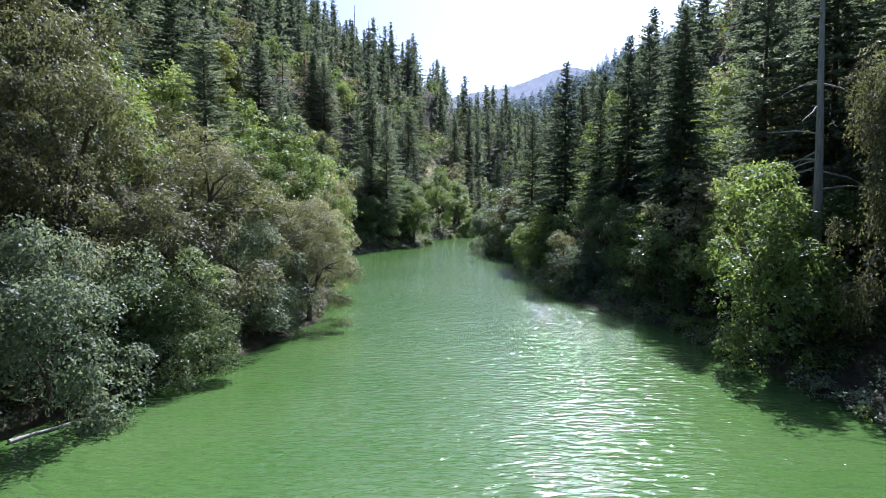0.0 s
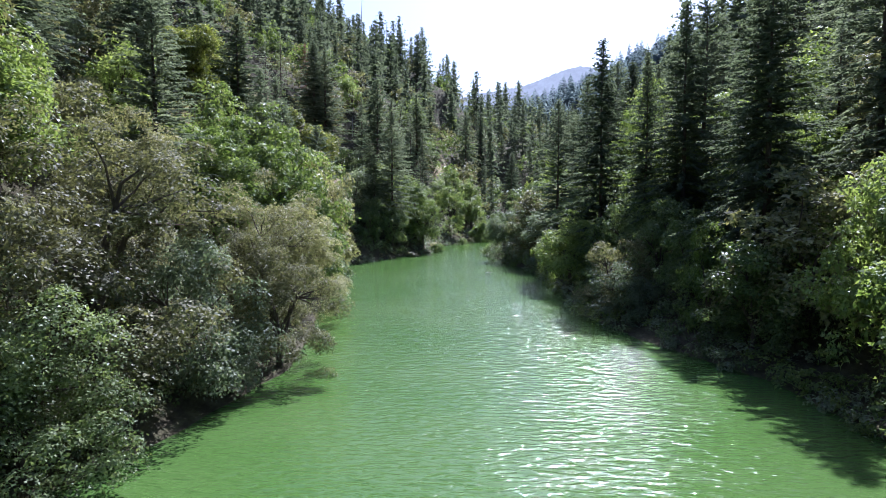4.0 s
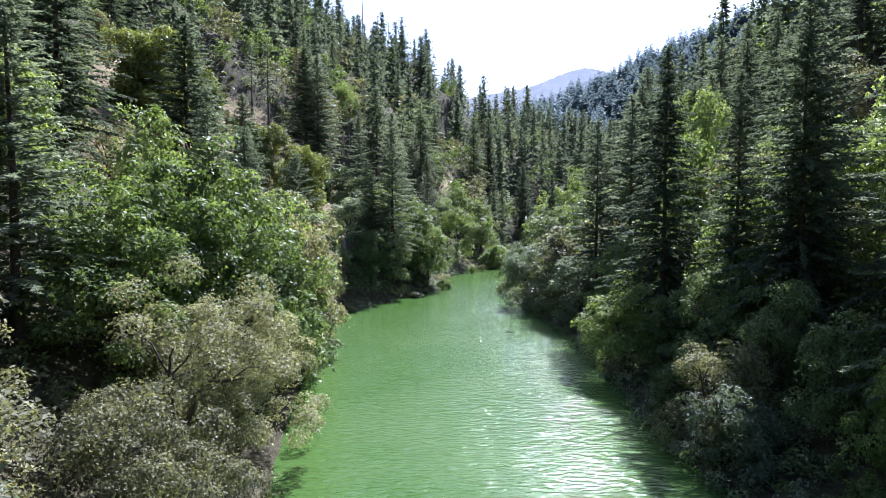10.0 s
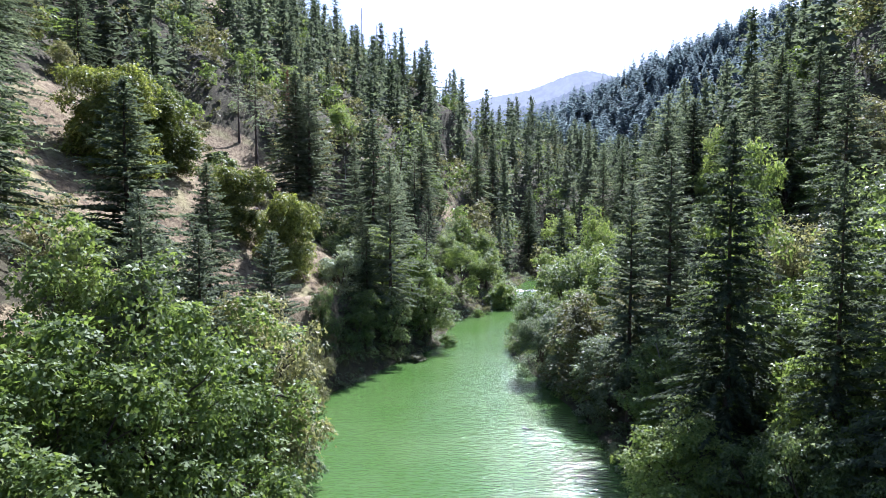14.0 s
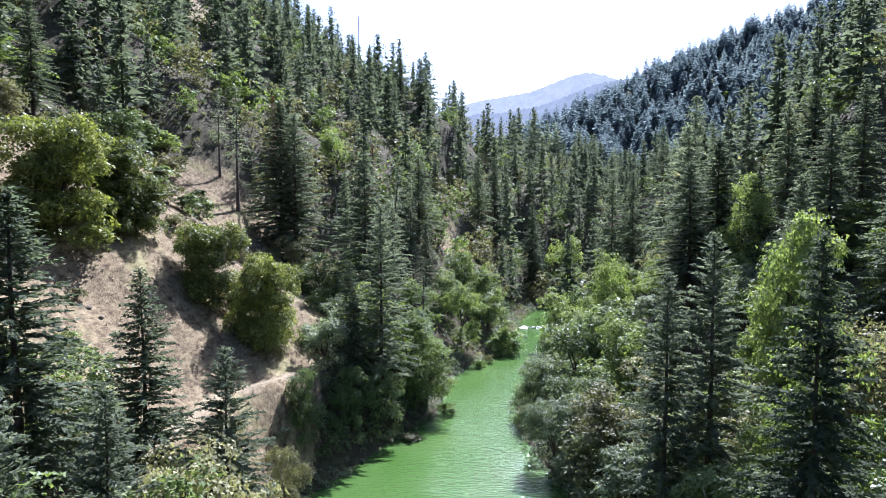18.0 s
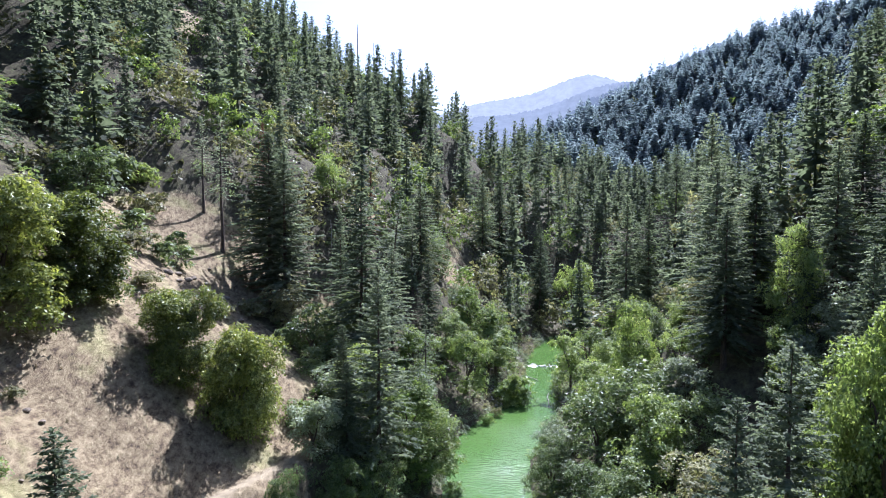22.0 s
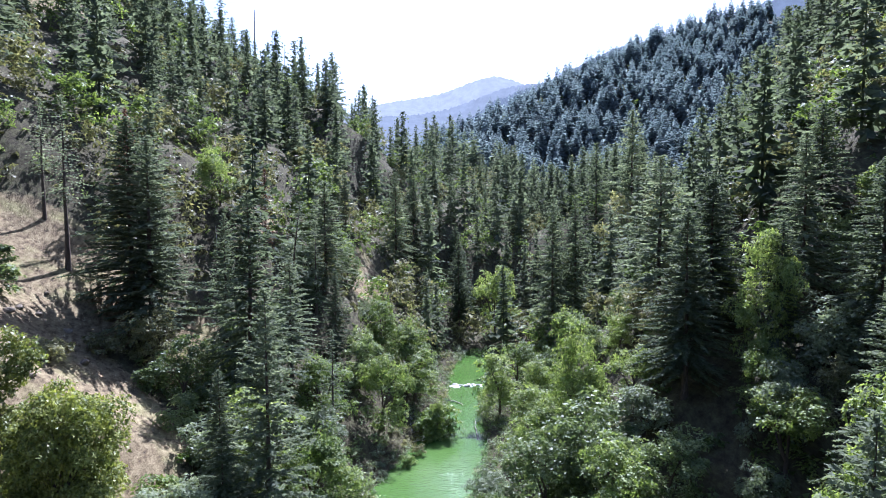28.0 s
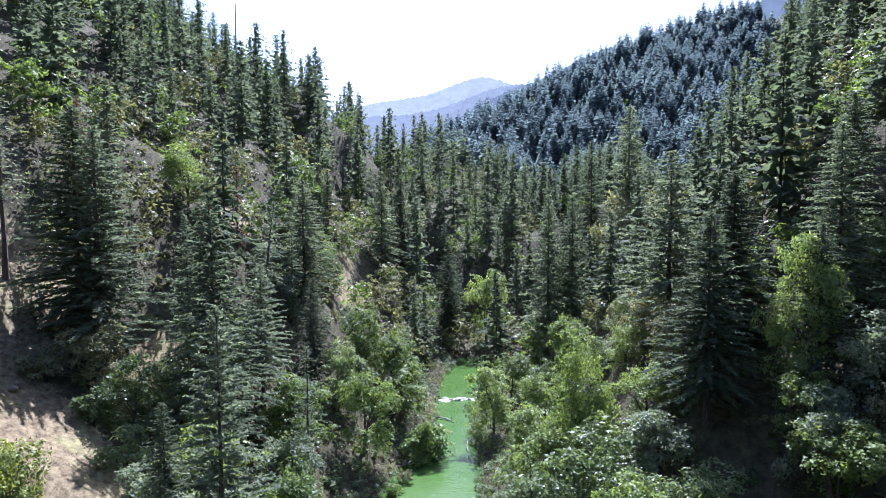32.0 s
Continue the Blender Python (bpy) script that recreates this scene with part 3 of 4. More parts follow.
def build_water():
    ys = np.concatenate([np.arange(-300, 340, 6.0), np.arange(340, 1200, 20.0)])
    l = np.interp(ys, LEFT[:, 0], LEFT[:, 1]) - 2.5
    r = np.interp(ys, RIGHT[:, 0], RIGHT[:, 1]) + 2.5
    v = np.concatenate([np.stack([l + (r - l) * k / 4, ys, np.zeros(len(ys))], 1) for k in range(5)])
    n = len(ys)
    q = np.concatenate([np.stack([np.arange(n - 1) + k * n, np.arange(n - 1) + (k + 1) * n, np.arange(n - 1) + (k + 1) * n + 1, np.arange(n - 1) + k * n + 1], 1) for k in range(4)])
    tagged(new("water", mesh_of("water", v, q, WATER, True)), "milky green river with wind ripples and sun glitter", "river", kind="structure")


build_ground()
build_water()

# ---- single trees that stand out ----
rng = np.random.default_rng(5)
standing = []                         # x, y, clearing radius


firs = []


def stand(kind, x, y, top, wide=1.0, room=3.0, label="", lean=0.0, lean_to=0.0):
    """A tree whose tip reaches the height top."""
    tall = max(v.co.z for c in kind.children if c.name.startswith("crown") for v in c.data.vertices)
    low = 0.4 if kind.name.startswith(("conifer", "pine")) else 1.6
    s = (max(top, h(x, y) + (10 if low > 1 else 17)) - h(x, y) + low) / tall
    standing.append((x, y, room))
    if low < 1:
        firs.append((x, y))
    return place(kind, x, y, s, rng.uniform(0, 360), wide / s ** 0.35 if low > 1 else 1.28 * wide / s ** 0.3, lean, lean_to, low, label)


for k, x, y, top, wide in (
        (PINE_HI[1], 25.2, 141, 36.9, 1.05), (PINE_HI[0], 19.3, 138, 32.8, 0.95), (FIR_HI[0], 45, 161, 44, 1.0), (FIR_HI[1], 22.0, 115, 38, 0.85),
        (FIR_HI[0], 51.5, 205, 54, 1.4), (FIR_HI[1], 42.5, 196, 48.5, 1.2), (FIR_MID[2], 72, 207, 66, 1.2), (FIR_MID[0], 51, 292, 52.5, 1.0), (FIR_MID[1], 58, 292, 52, 0.9),
        (FIR_MID[2], 98, 344, 86, 1.1), (FIR_MID[0], 90, 361, 75, 1.0), (FIR_MID[1], 28.5, 333, 38, 0.9), (PINE_HI[1], -40.3, 218.5, 61, 1.35), (FIR_HI[0], -44.5, 222, 64.5, 1.3),
        (PINE_HI[1], -16, 181, 40, 0.95), (FIR_HI[0], -22, 184, 30, 0.85), (FIR_HI[1], -20, 176, 26, 0.9),
        (FIR_HI[0], -32, 112, 41, 1.25), (PINE_HI[1], -25.4, 101, 31, 0.8), (FIR_HI[2], -30, 125, 34.5, 0.95), 
        (PINE_HI[0], -25, 110, 28.4, 1.0), (PINE_HI[2], -24, 128, 27, 0.9), (PINE_HI[1], -30.3, 228, 48, 0.7),
        (FIR_MID[2], -11, 320, 53, 0.9), (FIR_MID[1], 6, 331, 61, 1.0), (FIR_MID[0], 14, 352, 60, 0.95), (FIR_MID[0], 0, 438, 106, 0.6), (FIR_MID[2], -32, 407, 119, 0.9),
        (PINE_MID[0], -40, 451, 125, 0.8), (FIR_MID[1], -98, 590, 186, 1.0), (FIR_MID[1], 33, 372, 37, 0.9), (FIR_MID[0], 27, 378, 34, 0.8),
        (PINE_HI[1], 33.5, 105, 42, 1.1), (PINE_HI[0], 38, 76, 45, 0.9), (FIR_HI[1], 40, 66, 46, 1.0), (FIR_HI[0], 32, 87, 40, 0.75), (FIR_HI[2], 41, 55, 47, 0.9), (FIR_HI[1], 28, 97, 38, 0.85), (FIR_HI[2], 29.5, 79, 37, 1.0), (FIR_HI[0], 25.5, 104, 33, 0.75),
        (FIR_MID[0], 130, 300, 80, 1.1), (FIR_MID[2], 60, 180, 55, 1.1), (FIR_MID[0], 58, 158, 52, 1.1), (FIR_MID[1], 52, 188, 47, 1.0), (FIR_MID[2], 61, 196, 60, 1.0), (FIR_MID[0], 69, 186, 62, 1.0)):
    stand(k, x, y, top, wide, 2.8)
for k, x, y, top, wide, room, label in (
        (OAK_DENSE[0], -43.5, 174, 37.5, 0.98, 6, "rounded green oak alone on the dry slope"), (OAK_DENSE[1], -34.5, 173, 32.5, 0.85, 4, "rounded green oak beside the dirt track"),
        (MAPLE_HI[0], -22, 113, 22, 1.1, 4, ""), (MAPLE_HI[1], -21, 104, 18.5, 1.1, 4, ""), (MAPLE_HI[2], -26, 108, 22, 1.0, 4, ""),
        (OAK_DENSE[1], -57, 173, 51, 1.15, 5, "dense dark bay tree at the edge of the dry slope"), (OAK_DENSE[0], -59, 160, 53, 1.1, 5, "dark bay tree casting shade on the dry slope"),
        (LAUREL_HI[0], -20.5, 168, 15, 0.8, 3, ""), (LAUREL_HI[1], -15.5, 177, 13, 0.85, 3, ""), (LAUREL_HI[2], -25, 161, 10, 0.7, 2, "dark bay tree at the foot of the earth bank"), (OAK_HI[0], -24, 148, 9, 0.6, 2, "grey-green oak scrub on the earth bank"), (MAPLE_HI[2], -8.5, 189, 17, 1.1, 4, "bright green alder hanging over the water"), (OAK_FINE[0], -22, 55, 21, 1.25, 6, "large olive oak leaning over the shore"),
        (WILLOW_FINE, -23.5, 37, 12.5, 1.0, 4, "silvery grey-green willow on the shore"), (OAK_FINE[1], -27.5, 46, 27, 0.95, 5, "tall oak with drooping pale green sprays"),
        (OAK_FINE[2], -14.5, 68, 13, 0.95, 4, "olive oak overhanging the river"), (WILLOW_FINE, -18.5, 60, 12, 1.0, 4, ""), (OAK_FINE[0], -19, 78, 17, 1.0, 4, ""), (OAK_FINE[1], -26, 66, 21, 1.0, 4, ""),
        (LAUREL_FINE, -20.5, 46, 11, 1.1, 4, ""), (OAK_FINE[2], -18.5, 88, 15, 1.0, 4, ""), (MAPLE_HI[0], -26, 84, 21.7, 1.05, 4, "bright green maple above the oaks of the bank"), (MAPLE_HI[1], -25.5, 91, 24, 1.0, 4, ""), (MAPLE_HI[2], -24, 98.5, 26.8, 0.95, 4, ""), (MAPLE_HI[0], -31, 101, 29.6, 0.9, 4, ""), (OAK_HI[1], -22.5, 118, 22, 0.9, 3, "grey-green oak above the earth bank"), (MAPLE_HI[2], 35.5, 68, 17.2, 0.9, 3, ""), (MAPLE_HI[1], 33, 73, 15.4, 0.8, 3, ""), (MAPLE_HI[0], 23.5, 77, 9.7, 0.6, 2, "small bright maple sprouting at the shaded shore"), (MAPLE_HI[1], 40.5, 150, 39.6, 0.75, 4, "yellow-green maple among the firs"), (MAPLE_HI[2], 35, 91, 26, 0.8, 3, ""), (LAUREL_HI[0], 23.5, 92, 13, 0.8, 3, ""), (LAUREL_HI[2], 24.5, 84, 12, 0.8, 3, ""), (MAPLE_HI[0], 29, 101, 23, 0.8, 3, ""), (LAUREL_HI[1], 22.5, 101, 15, 0.8, 3, ""), (WILLOW_HI[2], -21.5, 121, 12, 0.9, 3, "thin grey-green willow leaning from the bank"),
        (MAPLE_HI[0], 26, 50, 16.5, 1.0, 4, "bright green maple reaching out over the water"), (MAPLE_HI[1], 28.5, 60, 17, 0.85, 4, ""), (OAK_FINE[1], 32, 42, 27, 0.66, 4, "tall olive-green tree on the steep bank"),
        (MAPLE_HI[0], 30.5, 131, 30, 0.85, 4, ""), (MAPLE_HI[1], 41.5, 158, 34.4, 0.85, 4, "yellow-green maple among the firs"), (MAPLE_HI[2], 31, 211, 30.3, 0.85, 4, "yellow-green maple among the firs"), (LAUREL_HI[1], 11.5, 187, 8.5, 0.9, 3, ""), (LAUREL_MID[0], -10, 285, 38, 0.9, 4, "rounded dark oak on the steep slope"), (MAPLE_MID[1], 41, 330, 28.5, 1.0, 4, ""), (MAPLE_HI[2], 36, 121, 29, 1.1, 4, ""), (LAUREL_HI[0], 26.5, 119, 20, 1.2, 3, ""), (MAPLE_HI[1], 41, 119, 31, 1.15, 4, "pale bright green maple on the slope"), (OAK_HI[2], 38, 133, 29, 1.1, 4, ""), (LAUREL_HI[2], 47, 131, 35, 1.1, 4, ""), (MAPLE_HI[2], 49, 112, 38, 1.1, 4, ""),
         (MAPLE_HI[2], 28, 108, 24, 0.9, 3, ""), (WILLOW_HI[0], 12, 166, 9, 1.0, 3, ""), (LAUREL_HI[2], 19, 170, 15.5, 1.1, 4, ""),
        (LAUREL_MID[1], 27, 195, 22, 1.3, 5, ""), (MAPLE_MID[0], 50, 262, 23, 1.1, 4, "yellow-green maple among the firs"), (MAPLE_MID[1], 34, 240, 16, 1.1, 4, "yellow-green maple beside the river"),
        (MAPLE_MID[2], 48, 234, 24, 1.0, 4, "yellow-green maple among the firs"), (WILLOW_MID[0], 46, 179, 30, 0.9, 3, ""), (MAPLE_HI[1], 50.5, 189, 46, 0.7, 3, "yellow-green maple on the slope"),
        (MAPLE_HI[0], 64, 176, 41, 1.2, 4, "pale bright green maple on the slope"), (MAPLE_MID[1], 112, 317, 48, 1.0, 4, "bright green maple among the dark firs"), (MAPLE_MID[0], -39.6, 268, 64, 1.0, 4, "yellow-green maple on the ridge"),
        (OAK_MID[0], 90, 330, 55, 1.1, 4, "pale tan-green oak among the firs"), (MAPLE_MID[2], 10, 240, 9, 0.6, 2, "small yellow willow on the gravel bar")):
    stand(k, x, y, top, wide, room, label)
for k, x, y, size in ((1, -76, 228, 1.9), (0, -57, 204, 1.6), (2, -62, 199, 1.2), (1, -47, 141, 0.7), (2, -54, 186, 0.8), (0, -66, 208, 1.5), (2, -70, 219, 1.6), (0, -62, 214, 1.0), (2, -46, 196, 0.9),
                      (1, -27.5, 180, 1.3), (2, -52, 152, 0.5), (0, -36, 205, 1.2), (2, -33, 213, 1.0), (0, -80, 222, 2.0), (2, -84, 216, 2.2), (1, -26, 190, 1.2), (2, -44, 208, 1.1), (0, -31, 197, 1.3)):
    standing.append((x, y, 1.5))
    place(BUSH[k], x, y, size, rng.uniform(0, 360), rng.uniform(1.0, 1.3))

# ---- the woods ----
def path_gap(x, y):
    return math.hypot(x + 2, max(0.0, y - 118, -y))


def scatter():
    """Trees by a jittered grid, thinning out and coarser with distance; open slopes stay open."""
    far = {"conifer": [], "leaf": []}
    cells = []
    g = np.random.default_rng(77)
    for yy in np.arange(-40, 170, 6.6):
        for xx in np.arange(-62, 62, 6.6):
            cells.append((xx, yy, 6.6))
    for yy in np.arange(-60, 400, 9.8):
        for xx in np.arange(-150, 165, 9.8):
            if not (-62 <= xx < 62 and yy < 170):
                cells.append((xx, yy, 9.8))
    for yy in np.arange(-60, 1040, 10.4):
        for xx in np.arange(-330, 600, 10.4):
            if not (-150 <= xx < 165 and yy < 400):
                cells.append((xx, yy, 11.2))
    count = 0
    for xx, yy, s in cells:
        x, y = xx + g.uniform(-0.42, 0.42) * s, yy + g.uniform(-0.42, 0.42) * s
        a, b, c = g.random(3)
        xl, xr = np.interp(y, LEFT[:, 0], LEFT[:, 1]), np.interp(y, RIGHT[:, 0], RIGHT[:, 1])
        d = max(xl - x, x - xr)
        if y > 320 and h(x, y) > 0.3:
            d = max(d, 20.0 if y > 352 else 6.0)
        if d < (4.0 if y > 150 else 1.0) or bare(x, y) > 0.5:
            continue
        if any((x - p) ** 2 + (y - q) ** 2 < (r + 1) ** 2 for p, q, r in standing):
            continue
        gap = path_gap(x, y)
        left = x < xl
        if y < -5 and gap > 60 or left and y > 640 or left and y < 300 and d > 230 or not left and y < 450 and d > 290:
            continue
        # what grows here
        leafy = 0.85 if d < 9 else (0.45 if d < 25 else 0.16)
        if not left and d < 9 and y < 90:
            leafy = 0.5
        if not left and 95 < y < 260 and d < 34:
            leafy = 0.85
        elif not left and 95 < y < 300 and d < 60:
            leafy = 0.6
        if y > 150 and d < 17 or not left and 125 < y < 300 and d < 24:
            leafy = 1.0
        if not left and 40 < y < 330 and 30 < d < 110:
            leafy = max(leafy, 0.36)
        if not left and 100 < y < 215 and d < 48:
            leafy = max(leafy, 0.88)
        space = (10.5 if left else 12.5) if s < 9 or left and y > 190 else (13.0 if left else 15.0) if s < 11 else 0
        if a >= leafy and space:
            if any((x - p) ** 2 + (y - q) ** 2 < space ** 2 for p, q in firs):
                if c > 0.55:
                    continue
                a, c = 0.0, c / 0.55
            else:
                firs.append((x, y))
        turn, z = g.uniform(0, 360), h(x, y)
        size = 0.62 + 0.62 * g.random()
        if a >= leafy and (left and 190 < y < 330 and d > 20 and (b * 11) % 1 < 0.26 or not left and d < 10 and y < 140):
            continue
        if left and y > 195 and d < 70:
            leafy = max(leafy, 0.7 if y < 300 else 0.4)
        if a >= leafy:
            size *= 1.12
        if gap < 30 and y > 30:
            if a < leafy:
                sets = (OAK_HI, OAK_HI, MAPLE_HI, LAUREL_HI, WILLOW_HI) if left else (MAPLE_HI, LAUREL_HI, LAUREL_HI, WILLOW_HI, OAK_HI)
                if left and 92 < y < 118:
                    sets = (MAPLE_HI, MAPLE_HI, LAUREL_HI, OAK_HI, MAPLE_HI)
                kind = sets[int(b * 5)][int(c * 3)]
                if d < 4:
                    size *= 0.8
            else:
                kind = (FIR_HI if b < (0.55 if left else 0.8) else PINE_HI)[int(c * 3)]
                size *= 0.85 if left else 1.0
            place(kind, x, y, size, turn, g.uniform(0.95, 1.2) * (1.0 if a < leafy else 1.36), sink=0.9 if a < leafy else 0.3); count += 1
        elif (gap < 115 or gap < 158 and d < 36) and -20 < y < 300 and count < 640:
            if a < leafy:
                sets = (MAPLE_MID, LAUREL_MID, MAPLE_MID, WILLOW_MID, LAUREL_MID, MAPLE_MID) if y > 172 and d < 30 else (OAK_MID, OAK_MID, MAPLE_MID, MAPLE_MID, LAUREL_MID, WILLOW_MID)
                kind = sets[int(b * 6)][int(c * 3)]
            else:
                kind = (FIR_MID if b < 0.6 else PINE_MID)[int(c * 3)]
            place(kind, x, y, size, turn, g.uniform(0.95, 1.2) * (1.0 if a < leafy else 1.36), sink=0.9 if a < leafy else 0.3); count += 1
        else:
            far["leaf" if a < leafy * 0.8 else "conifer"].append((x, y, z, size, turn, gap))
    return far, count


FAR, COUNT = scatter()


def far_woods(rows, models, name, mat, label):
    """All the trees of the distance in one piece."""
    pieces = []
    g = np.random.default_rng(9)
    for x, y, z, size, turn, gap in rows:
        v, q = models[g.integers(len(models))]
        c, s = math.cos(turn), math.sin(turn)
        w = v * size
        pieces.append((np.stack([w[:, 0] * c - w[:, 1] * s + x, w[:, 0] * s + w[:, 1] * c + y, w[:, 2] + z - 0.3], 1), q))
    tagged(new(name, mesh_of(name, *joined(pieces), mat)), label, "wood", kind="stuff")


def far_fir(seed, boughs, step, blade, lush, spread=4.9):
    g = np.random.default_rng(seed)
    return joined([conifer_crown(g, 27, spread, 2.5, boughs, step, blade, 0.78, lush=lush, hang=False), thirds(*tube(np.array([(0, 0, -1.5), (0, 0, 12), (0, 0, 25)], float), np.array([0.3, 0.2, 0.05]), 3))])


def far_leaf(seed, clumps, count, leaf):
    g = np.random.default_rng(seed)
    c, r, _ = crown_clumps(g, 12, 5.0, 1.0, clumps, 1.9)
    return clump_leaves(g, c, r, count, leaf)


MIDDLE = [far_fir(200 + i, 84, 1.25, 1.15, 0.95, (7.4, 6.6, 8.0, 7.0)[i]) for i in range(4)]
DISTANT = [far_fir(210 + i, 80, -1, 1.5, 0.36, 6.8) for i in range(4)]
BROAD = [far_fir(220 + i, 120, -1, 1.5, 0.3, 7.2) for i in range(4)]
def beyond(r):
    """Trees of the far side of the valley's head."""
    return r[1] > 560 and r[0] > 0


near_con = [r for r in FAR["conifer"] if r[5] < 420 and not beyond(r)]
far_con = [r for r in FAR["conifer"] if r[5] >= 420 and not beyond(r)]
for rows, models, words in ((near_con, MIDDLE, "near"), (far_con, DISTANT, "far")):
    far_woods([r for r in rows if (r[4] * 7) % 1 < 0.3], models, "far_conifer_wood", FIR, "dense dark fir wood covering the " + words + " slopes")
    far_woods([r for r in rows if (r[4] * 7) % 1 >= 0.3], models, "far_pine_wood", PINE, "grey-green pines among the firs of the " + words + " slopes")
# farthest firs, with haze painted into the needle colour
far_woods([(x, y, z, size * 1.08, turn, gap) for x, y, z, size, turn, gap in FAR["conifer"] if beyond((x, y)) and (turn * 3.7) % 1 < 0.9], BROAD, "far_conifer_wood", HAZED_FIR, "fir wood on the hill behind the spur, haze painted into its needles")
LEAFY = [far_leaf(300 + i, 24, 27, 0.75) for i in range(4)]
far_woods([r for r in FAR["leaf"] if (r[4] * 7) % 1 < 0.5], LEAFY, "far_oak_wood", OAK, "olive oaks scattered among the far conifers")
far_woods([r for r in FAR["leaf"] if (r[4] * 7) % 1 >= 0.5], LEAFY, "far_maple_wood", MAPLE, "bright green broadleaf trees among the far conifers")


# ---- undergrowth along the water ----
def undergrowth(side, mats):
    g = np.random.default_rng(40 + (side > 0))
    edge = LEFT if side < 0 else RIGHT
    lots = [[] for _ in mats]
    for y in np.arange(5, 318, 1.35):
        for k in range(3):
            yy = y + g.uniform(-0.7, 0.7)
            x = np.interp(yy, edge[:, 0], edge[:, 1]) + side * g.uniform(1.2 if side < 0 and yy < 112 else -0.9, 4.5)
            if bare(x, yy) > 0.3 and g.random() < 0.7:
                continue
            r = g.uniform(0.5, 1.35)
            w = int(np.clip(len(mats) * (0.5 + 0.45 * math.sin(yy * 0.21 + side) + g.normal(0, 0.25)), 0, len(mats) - 1))
            lots[w].append((x, yy, max(h(x, yy), 0) + r * 0.45, r))
    for (mat, label), rows in zip(mats, lots):
        rows = np.array(rows)
        tagged(new("undergrowth", mesh_of("undergrowth", *clump_leaves(g, rows[:, :3], rows[:, 3], 126, 0.22), mat)), label, "undergrowth", kind="stuff")


def thicket(name, xs, ys, count, mat, label, low=0.5, high=1.6, leaf=0.34, per=60, seed=0):
    """Brush under the trees of a bank."""
    g = np.random.default_rng(60 + seed)
    rows = []
    for _ in range(count):
        y = g.uniform(*ys)
        edge = LEFT if xs[0] < 0 else RIGHT
        side = -1 if xs[0] < 0 else 1
        x = np.interp(y, edge[:, 0], edge[:, 1]) + side * g.uniform(abs(xs[0]), abs(xs[1]))
        if bare(x, y) < 0.3:
            r = g.uniform(low, high)
            rows.append((x, y, h(x, y) + r * 0.4, r))
    rows = np.array(rows)
    tagged(new(name, mesh_of(name, *clump_leaves(g, rows[:, :3], rows[:, 3], per, leaf), mat)), label, "undergrowth", kind="stuff")


thicket("undergrowth", (4, 16), (18, 130), 420, LAUREL, "dark brush under the firs of the steep bank", 0.6, 1.7, 0.24, 99, 1)
thicket("undergrowth", (-4, -16), (18, 105), 330, OAK, "olive brush under the oaks of the bank", 0.6, 1.6, 0.22, 117, 2)
thicket("undergrowth", (4, 22), (130, 300), 420, WILLOW, "pale green brush on the river terrace", 0.7, 1.8, 0.45, 45, 3)
thicket("undergrowth", (-4, -18), (190, 310), 260, LAUREL, "green brush between the trees above the river", 0.7, 1.8, 0.45, 45, 4)
thicket("undergrowth", (-14, -105), (188, 340), 900, OAK, "olive-brown scrub covering the steep wooded slope", 0.7, 2.3, 0.6, 34, 5)
thicket("undergrowth", (-14, -90), (190, 330), 500, LAUREL, "dark green scrub between the trees of the slope", 0.7, 2.0, 0.6, 34, 6)
thicket("undergrowth", (14, 100), (40, 330), 1300, LAUREL, "dark green scrub under the trees of the slope", 0.8, 2.4, 0.65, 32, 7)
thicket("undergrowth", (-2, -13), (160, 200), 170, LAUREL, "dark green brush on the earth bank", 0.7, 2.0, 0.36, 70, 8)
thicket("undergrowth", (-2, -8), (132, 162), 45, OAK, "olive scrub on the earth bank", 0.4, 1.1, 0.3, 60, 9)
undergrowth(-1, [(OAK, "olive brush along the shaded shore"), (LAUREL, "dark green brush hanging over the water"), (WILLOW, "grey-green willow brush at the waterline")])
undergrowth(1, [(LAUREL, "dark green brush along the shore"), (WILLOW, "grey-green willow brush along the shore"), (MAPLE, "bright green brush at the waterline")])

# ---- far hills ----
def far_hill(name, near, profile, label, mat):
    """A wooded ridge far up the valley, with a ragged tree line."""
    g = np.random.default_rng(3)
    px, pz = np.array(profile, float).T
    xs = np.linspace(px[0], px[-1], 420)
    top = np.interp(xs, px, pz) + 6 * np.sin(xs * 0.013)
    ragged = g.uniform(0, 7, len(xs))
    rows = 16
    v = []
    for k in range(rows + 1):
        f = k / rows
        v.append(np.stack([xs, near + 700 * f + 40 * np.sin(xs * 0.011 + f * 5), -20 + (top + 20) * f ** 0.9 + (2.5 * np.sin(xs * 0.021 + k * 1.7) + 2 * np.sin(xs * 0.047 - k * 2.3)) * (0 < k < rows) + ragged * (k == rows)], 1))
    v = np.concatenate(v)
    n = len(xs)
    i = (np.arange(rows)[:, None] * n + np.arange(n - 1)[None]).ravel()
    tagged(new(name, mesh_of(name, v, np.stack([i, i + 1, i + n + 1, i + n], 1), mat)), label, "hill", kind="structure")


